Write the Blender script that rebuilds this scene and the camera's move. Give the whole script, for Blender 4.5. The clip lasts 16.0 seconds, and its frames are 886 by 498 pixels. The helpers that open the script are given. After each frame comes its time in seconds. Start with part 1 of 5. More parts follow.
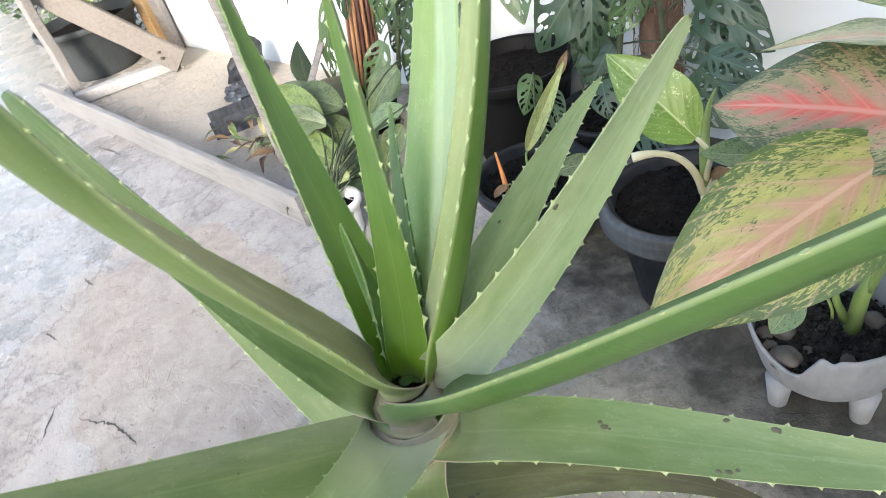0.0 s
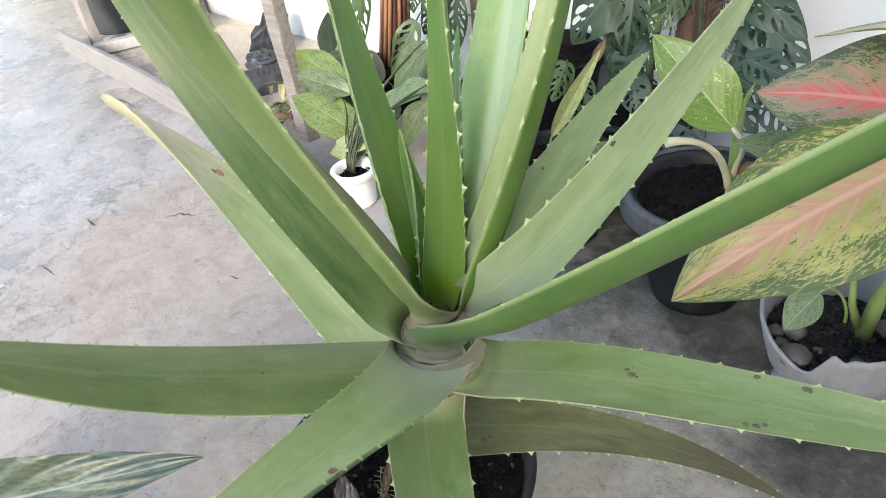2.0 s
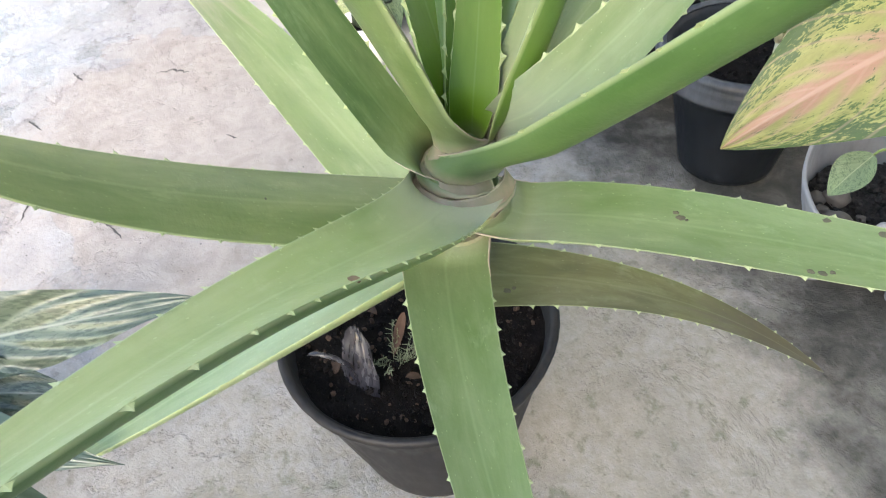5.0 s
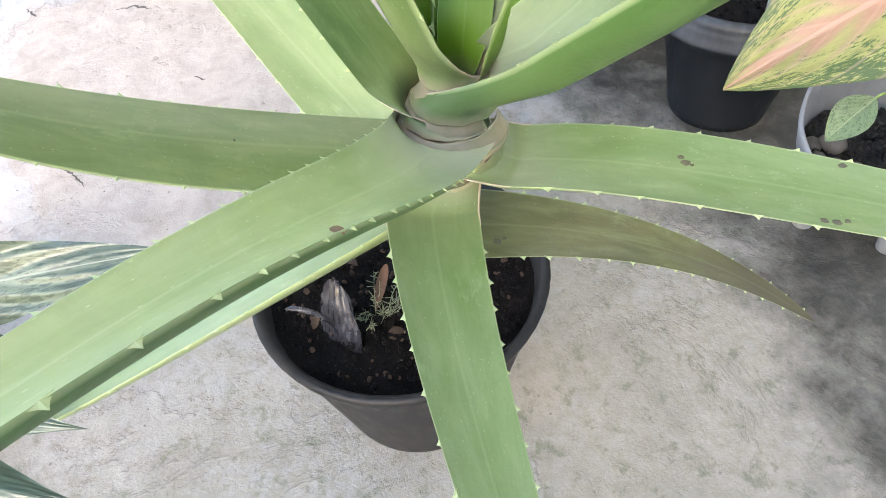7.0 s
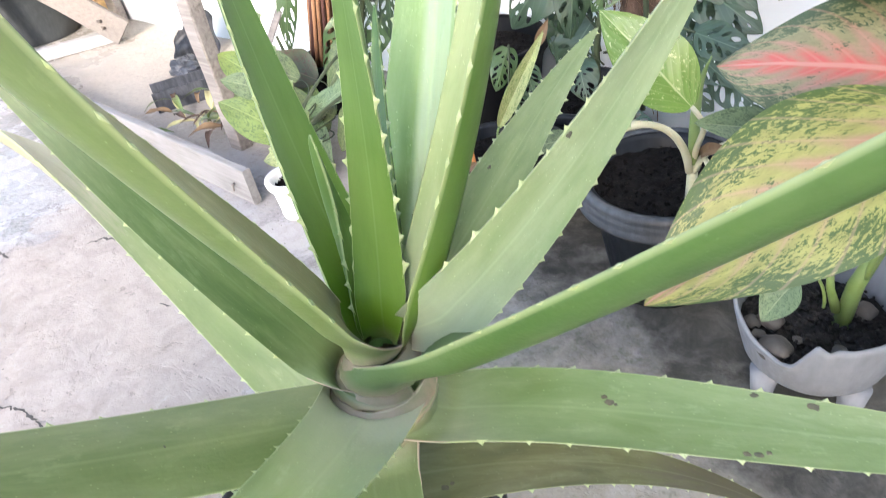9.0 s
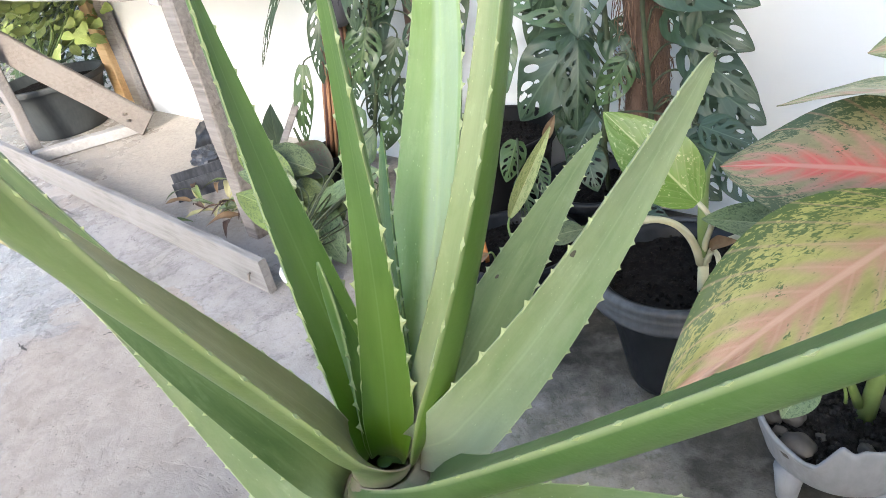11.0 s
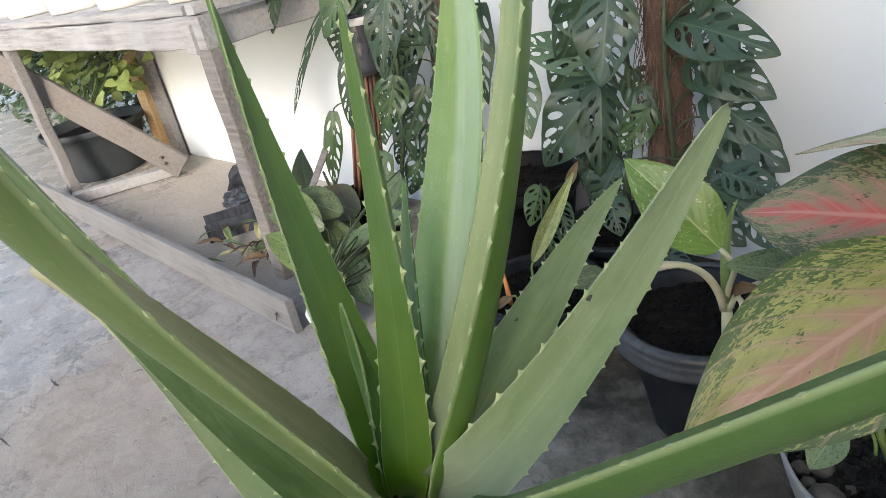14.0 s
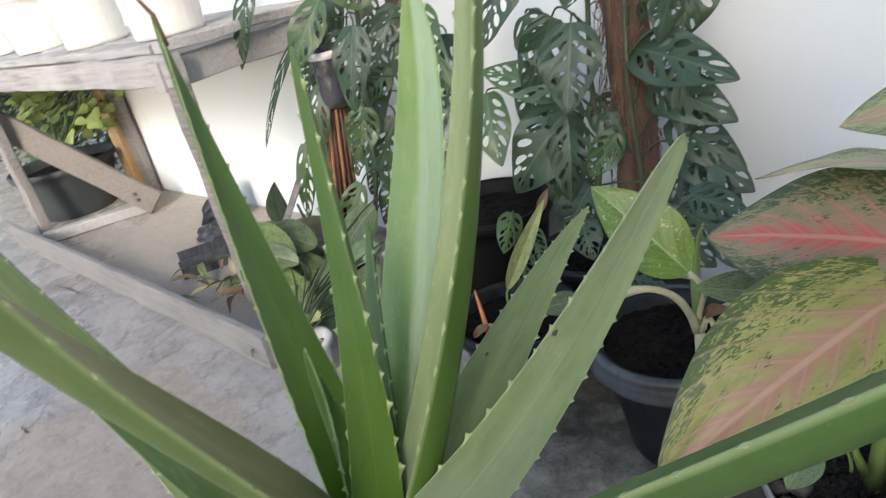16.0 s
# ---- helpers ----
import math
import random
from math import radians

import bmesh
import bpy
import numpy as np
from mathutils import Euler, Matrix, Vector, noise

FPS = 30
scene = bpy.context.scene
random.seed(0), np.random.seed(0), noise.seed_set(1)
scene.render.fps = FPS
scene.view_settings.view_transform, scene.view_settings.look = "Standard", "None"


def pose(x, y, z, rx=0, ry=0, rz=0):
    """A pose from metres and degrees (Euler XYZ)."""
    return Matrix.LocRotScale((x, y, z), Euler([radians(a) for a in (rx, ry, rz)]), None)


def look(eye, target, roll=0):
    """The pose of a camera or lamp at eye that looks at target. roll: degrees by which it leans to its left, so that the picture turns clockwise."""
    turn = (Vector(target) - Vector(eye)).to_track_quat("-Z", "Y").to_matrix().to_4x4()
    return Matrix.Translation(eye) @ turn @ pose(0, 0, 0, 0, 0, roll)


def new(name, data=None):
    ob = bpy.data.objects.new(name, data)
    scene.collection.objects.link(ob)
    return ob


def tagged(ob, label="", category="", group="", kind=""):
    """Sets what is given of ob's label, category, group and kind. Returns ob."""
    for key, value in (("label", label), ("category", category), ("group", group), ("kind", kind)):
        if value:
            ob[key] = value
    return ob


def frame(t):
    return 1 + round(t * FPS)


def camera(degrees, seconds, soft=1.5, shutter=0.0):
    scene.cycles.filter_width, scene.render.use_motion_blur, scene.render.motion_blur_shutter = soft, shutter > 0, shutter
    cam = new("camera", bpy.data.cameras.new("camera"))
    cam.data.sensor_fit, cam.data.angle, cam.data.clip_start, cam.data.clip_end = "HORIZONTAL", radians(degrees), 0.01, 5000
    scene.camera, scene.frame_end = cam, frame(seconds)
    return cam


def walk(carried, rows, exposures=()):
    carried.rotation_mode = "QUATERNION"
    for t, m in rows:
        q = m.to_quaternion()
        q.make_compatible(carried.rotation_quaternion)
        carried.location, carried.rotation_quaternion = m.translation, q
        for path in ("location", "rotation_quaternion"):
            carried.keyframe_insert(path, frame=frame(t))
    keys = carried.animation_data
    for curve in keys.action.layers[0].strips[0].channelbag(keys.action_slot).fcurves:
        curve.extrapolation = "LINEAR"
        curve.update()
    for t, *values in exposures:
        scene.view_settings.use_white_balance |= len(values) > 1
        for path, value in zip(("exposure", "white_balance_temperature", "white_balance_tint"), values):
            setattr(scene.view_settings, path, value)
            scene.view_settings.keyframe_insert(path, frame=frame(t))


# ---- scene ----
cam = camera(66.3, 16.0, soft=0.85, shutter=0.5)
PATH = [
    (0, (0.412, -0.25, 1.038), (-0.838, 0.743, -0.167), -16.7),
    (0.5, (0.401, -0.269, 1.029), (-0.839, 0.708, -0.198), -14.8),
    (1, (0.399, -0.288, 1.019), (-0.832, 0.701, -0.209), -13.2),
    (1.5, (0.393, -0.318, 0.993), (-0.831, 0.692, -0.224), -10.1),
    (2, (0.395, -0.334, 0.978), (-0.839, 0.703, -0.206), -9.0),
    (2.5, (0.391, -0.357, 0.953), (-0.843, 0.685, -0.227), -7.2),
    (3, (0.389, -0.36, 0.939), (-0.848, 0.695, -0.226), -6.9),
    (3.5, (0.384, -0.364, 0.919), (-0.84, 0.65, -0.294), -7.0),
    (4, (0.373, -0.364, 0.903), (-0.81, 0.629, -0.367), -6.3),
    (4.5, (0.357, -0.347, 0.888), (-0.782, 0.554, -0.488), -8.4),
    (5, (0.351, -0.341, 0.881), (-0.754, 0.531, -0.54), -8.5),
    (5.2, (0.348, -0.337, 0.878), (-0.725, 0.528, -0.57), -7.9),
    (7.3, (0.319, -0.324, 0.847), (-0.665, 0.512, -0.68), -7.1),
    (7.5, (0.324, -0.311, 0.868), (-0.702, 0.556, -0.614), -8.6),
    (8, (0.349, -0.302, 0.897), (-0.754, 0.716, -0.424), -8.7),
    (8.5, (0.339, -0.26, 0.917), (-0.757, 0.832, -0.35), -10.2),
    (9, (0.334, -0.252, 0.927), (-0.803, 0.862, -0.284), -10.7),
    (9.5, (0.339, -0.247, 0.939), (-0.845, 0.913, -0.182), -11.1),
    (9.8, (0.333, -0.24, 0.941), (-0.838, 0.953, -0.158), -11.0),
    (10, (0.333, -0.236, 0.946), (-0.845, 0.964, -0.136), -10.9),
    (12.5, (0.342, -0.229, 0.966), (-0.953, 0.956, 0.009), -12.1),
    (13, (0.349, -0.238, 0.969), (-0.963, 0.965, 0.056), -11.6),
    (13.5, (0.35, -0.239, 0.969), (-0.969, 0.96, 0.06), -11.8),
    (14, (0.349, -0.237, 0.968), (-0.964, 0.967, 0.059), -11.8),
    (14.5, (0.35, -0.237, 0.969), (-0.966, 0.97, 0.069), -11.7),
    (15, (0.35, -0.234, 0.969), (-0.965, 0.975, 0.069), -12.0),
    (15.5, (0.35, -0.232, 0.97), (-0.966, 0.973, 0.067), -12.3),
    (16, (0.357, -0.222, 0.976), (-0.925, 1.051, 0.119), -12.8),
]
walk(cam, [(t, look(eye, target, roll)) for t, eye, target, roll in PATH],
     [(0, 2.23, 6550, 10), (1, 2.14, 6600, 11), (2, 2.12, 6650, 11), (3.5, 2.16, 6750, 12), (5, 2.50, 6700, 12), (7.5, 2.76, 6550, 13), (8, 2.62, 6450, 15), (8.5, 2.65, 6450, 16), (9.5, 2.46, 6450, 14), (10, 2.38, 6400, 13), (12.5, 1.62, 6600, 11), (16, 1.38, 6550, 11)])

# ---- world and light ----
world = bpy.data.worlds.new("sky")
scene.world = world
world.use_nodes = True
wn = world.node_tree.nodes
sky = wn.new("ShaderNodeTexSky")
sky.sky_type, sky.sun_disc = "NISHITA", False
sky.sun_elevation, sky.sun_rotation = radians(25), radians(143)
sky.air_density, sky.dust_density, sky.ozone_density = 1.0, 2.0, 1.0
wn["Background"].inputs["Strength"].default_value = 0.15
world.node_tree.links.new(sky.outputs[0], wn["Background"].inputs["Color"])
sun = new("sun", bpy.data.lights.new("sun", "SUN"))
sun.data.energy, sun.data.angle, sun.data.color = 1.45, radians(16), (1.0, 0.97, 0.92)
sun.matrix_world = look((5.5, -7.2, 4.3), (0, 0, 0))

# ---- materials ----
def mat(name, rough=0.6, metal=0.0):
    m = bpy.data.materials.new(name)
    m.use_nodes = True
    b = m.node_tree.nodes["Principled BSDF"]
    b.inputs["Roughness"].default_value, b.inputs["Metallic"].default_value = rough, metal
    return m, m.node_tree.nodes, m.node_tree.links, b


def ramp(n, l, fac, stops):
    r = n.new("ShaderNodeValToRGB")
    e = r.color_ramp.elements
    while len(e) < len(stops):
        e.new(0.5)
    for k, (p, c) in zip(e, stops):
        k.position, k.color = p, (*c, 1) if len(c) == 3 else c
    l.new(fac, r.inputs[0])
    return r.outputs[0]


def coords(n, l, kind="Object", scale=(1, 1, 1), rot=(0, 0, 0)):
    c, m = n.new("ShaderNodeTexCoord"), n.new("ShaderNodeMapping")
    m.inputs["Scale"].default_value = scale
    m.inputs["Rotation"].default_value = rot
    l.new(c.outputs[kind], m.inputs[0])
    return m.outputs[0]


def noise_tex(n, l, vec, scale, detail=4, rough=0.55, distort=0.0):
    t = n.new("ShaderNodeTexNoise")
    t.inputs["Scale"].default_value, t.inputs["Detail"].default_value = scale, detail
    t.inputs["Roughness"].default_value, t.inputs["Distortion"].default_value = rough, distort
    l.new(vec, t.inputs["Vector"])
    return t.outputs[0]


def mix(n, l, fac, a, b, kind="MIX"):
    m = n.new("ShaderNodeMix")
    m.data_type, m.blend_type = "RGBA", kind
    for k, v in (("Factor", fac), ("A", a), ("B", b)):
        s = [i for i in m.inputs if i.name == k and (i.type == "VALUE" if k == "Factor" else i.type == "RGBA")][0]
        if isinstance(v, (int, float)):
            s.default_value = v
        elif isinstance(v, tuple):
            s.default_value = (*v, 1)
        else:
            l.new(v, s)
    return [o for o in m.outputs if o.type == "RGBA"][0]


def bump(n, l, b, height, strength=0.3, dist=0.002):
    k = n.new("ShaderNodeBump")
    k.inputs["Strength"].default_value, k.inputs["Distance"].default_value = strength, dist
    l.new(height, k.inputs["Height"])
    l.new(k.outputs[0], b.inputs["Normal"])


def sep(n, l, vec):
    s = n.new("ShaderNodeSeparateXYZ")
    l.new(vec, s.inputs[0])
    return s.outputs


def maths(n, l, op, a, b=0.0):
    m = n.new("ShaderNodeMath")
    m.operation = op
    for i, v in enumerate((a, b)):
        if isinstance(v, (int, float)):
            m.inputs[i].default_value = v
        else:
            l.new(v, m.inputs[i])
    return m.outputs[0]


def aloe_mat(name, body, pale, base, rough=0.43, reach=0.22, dust=1.0, lit_half=None, tip=None):
    """body: the blade; pale: lengthwise bands; base: near the stem; dust: how much bloom lies on it; lit_half: paler
    sheen painted on one side of the fold; tip: withered end.
    """
    m, n, l, b = mat(name, rough)
    uv = coords(n, l, "UV")
    u, v, _ = sep(n, l, uv)
    streak = noise_tex(n, l, coords(n, l, "UV", (0.9, 6.5, 1)), 1.0, 4, 0.5)
    fine = noise_tex(n, l, coords(n, l, "UV", (5, 90, 1)), 1.0, 3, 0.6)
    blot = noise_tex(n, l, coords(n, l, "Object"), 9, 4)
    c = ramp(n, l, streak, [(0.25, body), (0.92, pale)])
    c = mix(n, l, maths(n, l, "MULTIPLY", fine, 0.16), c, tuple(x * 0.72 for x in body))
    c = mix(n, l, ramp(n, l, blot, [(0.42, (0, 0, 0)), (0.80, (0.4, 0.4, 0.4))]), c, pale)
    drift = noise_tex(n, l, coords(n, l, "UV", (3.2, 1.3, 1)), 1.0, 3, 0.5, 0.3)
    c = mix(n, l, ramp(n, l, drift, [(0.34, (0.55, 0.55, 0.55)), (0.54, (0, 0, 0))]), c, (body[0] * 0.62, body[1] * 0.74, body[2] * 0.55))
    # waxy bloom rubbed off in patches, and short pale scuffs along the blade
    scuff = noise_tex(n, l, coords(n, l, "UV", (14, 7, 1)), 1.0, 8, 0.72, 0.6)
    bloom = noise_tex(n, l, coords(n, l, "Object", (1, 1, 1)), 24, 6, 0.65)
    c = mix(n, l, ramp(n, l, maths(n, l, "MULTIPLY", scuff, bloom), [(0.30, (0, 0, 0)), (0.42, (0.4 * dust,) * 3)]), c, tuple(min(1, x * 1.15 + 0.05) for x in pale))
    c = mix(n, l, ramp(n, l, bloom, [(0.30, (0.35, 0.35, 0.35)), (0.48, (0, 0, 0))]), c, tuple(x * 0.78 for x in body))
    c = mix(n, l, ramp(n, l, u, [(0.02, (0.9, 0.9, 0.9)), (reach, (0, 0, 0))]), c, base)
    # sheen on one half of the creased blade, painted as a paler colour
    if lit_half:
        c = mix(n, l, ramp(n, l, v, [(0.34, (0, 0, 0)), (0.43, (0.65, 0.65, 0.65)), (0.90, (0.55, 0.55, 0.55)), (0.94, (0.1, 0.1, 0.1))]), c, lit_half)
    # dusty bloom, drawn out along the blade
    cast = noise_tex(n, l, coords(n, l, "UV", (5.5, 3.6, 1)), 1.0, 9, 0.68, 0.5)
    c = mix(n, l, ramp(n, l, cast, [(0.44, (0, 0, 0)), (0.78, (0.5 * dust,) * 3)]), c, tuple(x * 0.75 + d for x, d in zip(pale, (0.10, 0.10, 0.065))))
    c = mix(n, l, ramp(n, l, cast, [(0.24, (0.4, 0.4, 0.4)), (0.44, (0, 0, 0))]), c, tuple(x * 0.7 for x in body))
    husk = maths(n, l, "MULTIPLY", ramp(n, l, u, [(0.004, (1, 1, 1)), (0.05, (0, 0, 0))]), ramp(n, l, bloom, [(0.35, (0.35, 0.35, 0.35)), (0.6, (0.9, 0.9, 0.9))]))
    c = mix(n, l, husk, c, (0.33, 0.27, 0.19))
    if tip:
        end = maths(n, l, "ADD", u, maths(n, l, "MULTIPLY", maths(n, l, "SUBTRACT", cast, 0.5), 0.7))
        c = mix(n, l, ramp(n, l, end, [(0.56, (0, 0, 0)), (0.74, (0.8, 0.8, 0.8))]), c, tip)
    # small pale flecks
    fl = n.new("ShaderNodeTexVoronoi")
    fl.inputs["Scale"].default_value = 1.0
    l.new(coords(n, l, "UV", (60, 16, 1)), fl.inputs["Vector"])
    c = mix(n, l, ramp(n, l, fl.outputs["Distance"], [(0.05, (0.45 * dust,) * 3), (0.12, (0, 0, 0))]), c, tuple(min(1, x * 1.5 + 0.06) for x in pale))
    # faint pale line down the middle
    mid = maths(n, l, "ABSOLUTE", maths(n, l, "SUBTRACT", v, 0.5))
    c = mix(n, l, ramp(n, l, mid, [(0.004, (0.28, 0.28, 0.28)), (0.03, (0, 0, 0))]), c, tuple(min(1, x * 1.1 + 0.04) for x in pale))
    # pale margin
    edge = maths(n, l, "ABSOLUTE", maths(n, l, "SUBTRACT", v, 0.5))
    c = mix(n, l, ramp(n, l, edge, [(0.482, (0, 0, 0)), (0.498, (0.5, 0.5, 0.5))]), c, (0.40, 0.46, 0.24))
    l.new(c, b.inputs["Base Color"])
    b.inputs["Subsurface Weight"].default_value = 0.12
    b.inputs["Subsurface Radius"].default_value = (0.006, 0.01, 0.003)
    rr = ramp(n, l, blot, [(0.3, (rough - 0.13,) * 3), (0.7, (rough + 0.10,) * 3)])
    l.new(rr, b.inputs["Roughness"])
    bump(n, l, b, mix(n, l, 0.6, streak, noise_tex(n, l, coords(n, l, "Object"), 260, 3)), 0.20, 0.002)
    return m


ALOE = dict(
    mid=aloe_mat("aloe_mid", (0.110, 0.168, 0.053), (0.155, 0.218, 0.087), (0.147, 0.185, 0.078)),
    blue=aloe_mat("aloe_bluish", (0.237, 0.361, 0.104), (0.362, 0.470, 0.187), (0.265, 0.376, 0.106), lit_half=(0.43, 0.52, 0.37)),
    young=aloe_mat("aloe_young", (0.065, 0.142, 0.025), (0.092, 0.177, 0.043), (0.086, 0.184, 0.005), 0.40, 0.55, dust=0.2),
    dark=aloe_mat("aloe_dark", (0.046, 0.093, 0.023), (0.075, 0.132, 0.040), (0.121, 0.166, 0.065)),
    # deep green for RR and O's underside, darkened further to carry shade
    deep_shaded=aloe_mat("aloe_deep_shaded", (0.056, 0.120, 0.026), (0.088, 0.164, 0.046), (0.113, 0.170, 0.065), dust=0.45),
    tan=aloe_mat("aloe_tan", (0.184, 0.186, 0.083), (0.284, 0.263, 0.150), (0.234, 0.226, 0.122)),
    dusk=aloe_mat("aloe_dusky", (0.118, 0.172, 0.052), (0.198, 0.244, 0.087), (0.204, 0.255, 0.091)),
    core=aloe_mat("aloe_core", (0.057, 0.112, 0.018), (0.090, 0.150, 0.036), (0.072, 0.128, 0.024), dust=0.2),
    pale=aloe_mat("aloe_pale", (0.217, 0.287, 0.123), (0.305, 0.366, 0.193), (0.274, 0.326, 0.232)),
    # O's worn, bleached tone, raised further to carry skylight on its face
    worn=aloe_mat("aloe_worn_lit", (0.290, 0.365, 0.145), (0.400, 0.465, 0.235), (0.520, 0.520, 0.370), 0.43, 0.38),
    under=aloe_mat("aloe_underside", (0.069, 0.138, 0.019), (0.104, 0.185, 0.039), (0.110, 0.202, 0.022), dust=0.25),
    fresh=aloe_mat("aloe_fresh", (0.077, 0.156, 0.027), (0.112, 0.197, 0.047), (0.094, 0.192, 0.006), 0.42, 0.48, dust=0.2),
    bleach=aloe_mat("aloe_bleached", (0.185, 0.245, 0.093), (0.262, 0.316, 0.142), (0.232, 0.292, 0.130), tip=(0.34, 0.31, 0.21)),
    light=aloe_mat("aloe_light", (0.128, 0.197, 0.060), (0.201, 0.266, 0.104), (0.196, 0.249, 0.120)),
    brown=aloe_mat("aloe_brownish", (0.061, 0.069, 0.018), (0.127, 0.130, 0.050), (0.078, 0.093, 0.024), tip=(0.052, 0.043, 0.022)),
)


def plain(name, c1, c2, rough=0.6, scale=12, metal=0.0, bmp=0.2, dist=0.002, stretch=(1, 1, 1)):
    m, n, l, b = mat(name, rough, metal)
    a = noise_tex(n, l, coords(n, l, "Object", stretch), scale, 5, 0.6)
    f = noise_tex(n, l, coords(n, l, "Object", stretch), scale * 9, 4, 0.6)
    c = mix(n, l, ramp(n, l, a, [(0.3, (0, 0, 0)), (0.7, (1, 1, 1))]), c1, c2)
    c = mix(n, l, maths(n, l, "MULTIPLY", f, 0.35), c, tuple(x * 0.6 for x in c1))
    l.new(c, b.inputs["Base Color"])
    if bmp:
        bump(n, l, b, mix(n, l, 0.5, a, f), bmp, dist)
    return m


SPINE = plain("aloe_spine", (0.33, 0.40, 0.17), (0.48, 0.53, 0.29), 0.5, 40, bmp=0)
SCAR = plain("leaf_scar", (0.05, 0.055, 0.035), (0.11, 0.10, 0.06), 0.8, 90)
LESION = plain("dull_green_lesion", (0.055, 0.085, 0.035), (0.085, 0.115, 0.05), 0.7, 90)
DRY = plain("dry_leaf", (0.15, 0.09, 0.048), (0.27, 0.18, 0.10), 0.85, 30)
CREAM = plain("cream_dry_leaf", (0.46, 0.42, 0.24), (0.34, 0.33, 0.14), 0.7, 18)
STEM_SKIN = plain("aloe_stem", (0.17, 0.18, 0.09), (0.24, 0.23, 0.14), 0.7, 30)
HUSK_D = plain("withered_husk", (0.05, 0.028, 0.020), (0.10, 0.06, 0.042), 0.85, 30)
BARK = plain("bark_chip", (0.03, 0.018, 0.011), (0.085, 0.05, 0.03), 0.9, 60)
WEED = plain("grey_weed", (0.13, 0.16, 0.09), (0.20, 0.23, 0.14), 0.7, 40)
HUSK = plain("papery_husk", (0.46, 0.39, 0.30), (0.36, 0.28, 0.20), 0.7, 30)


def plastic_mat(name, c1, dust, amount=0.5, rough=0.38, gloss=0.5):
    m, n, l, b = mat(name, rough)
    b.inputs["Specular IOR Level"].default_value = gloss
    a = noise_tex(n, l, coords(n, l, "Object"), 7, 5, 0.65)
    f = noise_tex(n, l, coords(n, l, "Object", (1, 1, 0.25)), 70, 4, 0.6)
    g = mix(n, l, 0.5, a, f)
    c = mix(n, l, ramp(n, l, g, [(0.42, (0, 0, 0)), (0.75, (amount,) * 3)]), c1, dust)
    l.new(c, b.inputs["Base Color"])
    l.new(ramp(n, l, g, [(0.35, (rough,) * 3), (0.7, (rough + 0.35,) * 3)]), b.inputs["Roughness"])
    bump(n, l, b, f, 0.08, 0.001)
    return m


BLACK = plastic_mat("black_plastic", (0.003, 0.003, 0.0035), (0.016, 0.016, 0.0155), 0.4, 0.45, 0.15)
SLATE = plastic_mat("slate_plastic", (0.004, 0.0055, 0.008), (0.042, 0.050, 0.060), 0.35, 0.30, 0.3)
GREY = plastic_mat("grey_plastic", (0.215, 0.225, 0.245), (0.13, 0.13, 0.13), 0.6, 0.45)
WHITE = plastic_mat("white_plastic", (0.78, 0.77, 0.74), (0.5, 0.46, 0.4), 0.5, 0.45)
CHAR = plastic_mat("charcoal_pot", (0.008, 0.008, 0.009), (0.050, 0.047, 0.044), 0.6, 0.42, 0.3)
DUSTY = plastic_mat("dusty_slate_plastic", (0.030, 0.036, 0.039), (0.10, 0.11, 0.11), 0.6, 0.45)
RIM_GREY = plastic_mat("worn_slate_rim", (0.030, 0.035, 0.042), (0.15, 0.165, 0.18), 0.6, 0.35)
SHEET = plastic_mat("black_sheet", (0.024, 0.028, 0.036), (0.17, 0.18, 0.205), 0.7, 0.30)


def soil_mat(name, c1, c2):
    m, n, l, b = mat(name, 0.95)
    a = noise_tex(n, l, coords(n, l), 60, 6, 0.7)
    f = noise_tex(n, l, coords(n, l), 260, 4, 0.7)
    c = ramp(n, l, a, [(0.35, c1), (0.62, c2), (0.8, tuple(x * 2.0 + 0.012 for x in c2))])
    c = mix(n, l, ramp(n, l, f, [(0.62, (0, 0, 0)), (0.72, (0.5, 0.5, 0.5))]), c, (0.15, 0.115, 0.085))
    b.inputs["Specular IOR Level"].default_value = 0.2
    l.new(c, b.inputs["Base Color"])
    bump(n, l, b, mix(n, l, 0.5, a, f), 0.9, 0.006)
    return m


SOIL = soil_mat("potting_soil", (0.0015, 0.0012, 0.001), (0.008, 0.006, 0.005))
ASH_SOIL = soil_mat("grey_soil", (0.010, 0.010, 0.010), (0.042, 0.040, 0.039))


def wood_mat(name, c1, c2, grey, rot=(0, 0, 0)):
    m, n, l, b = mat(name, 0.8)
    g = noise_tex(n, l, coords(n, l, "Object", (1.6, 26, 26), rot), 3.0, 6, 0.6, 0.6)
    k = noise_tex(n, l, coords(n, l, "Object"), 5, 5, 0.6)
    c = ramp(n, l, g, [(0.3, c1), (0.66, c2)])
    c = mix(n, l, ramp(n, l, k, [(0.35, (0, 0, 0)), (0.7, (0.85, 0.85, 0.85))]), c, grey)
    l.new(c, b.inputs["Base Color"])
    bump(n, l, b, g, 0.5, 0.004)
    return m


WOOD = wood_mat("weathered_wood", (0.168, 0.157, 0.146), (0.403, 0.386, 0.370), (0.448, 0.442, 0.437))
WOOD_Y = wood_mat("weathered_wood_across", (0.258, 0.241, 0.224), (0.437, 0.420, 0.403), (0.470, 0.465, 0.459), (0, 0, radians(90)))
WOOD_Z = wood_mat("weathered_wood_upright", (0.12, 0.105, 0.095), (0.27, 0.245, 0.225), (0.25, 0.235, 0.23), (0, radians(90), 0))
# brace wood toned down to stand for the bench's shade on it
SHADED_WOOD = wood_mat("shaded_board", (0.13, 0.112, 0.098), (0.21, 0.185, 0.165), (0.19, 0.175, 0.16))
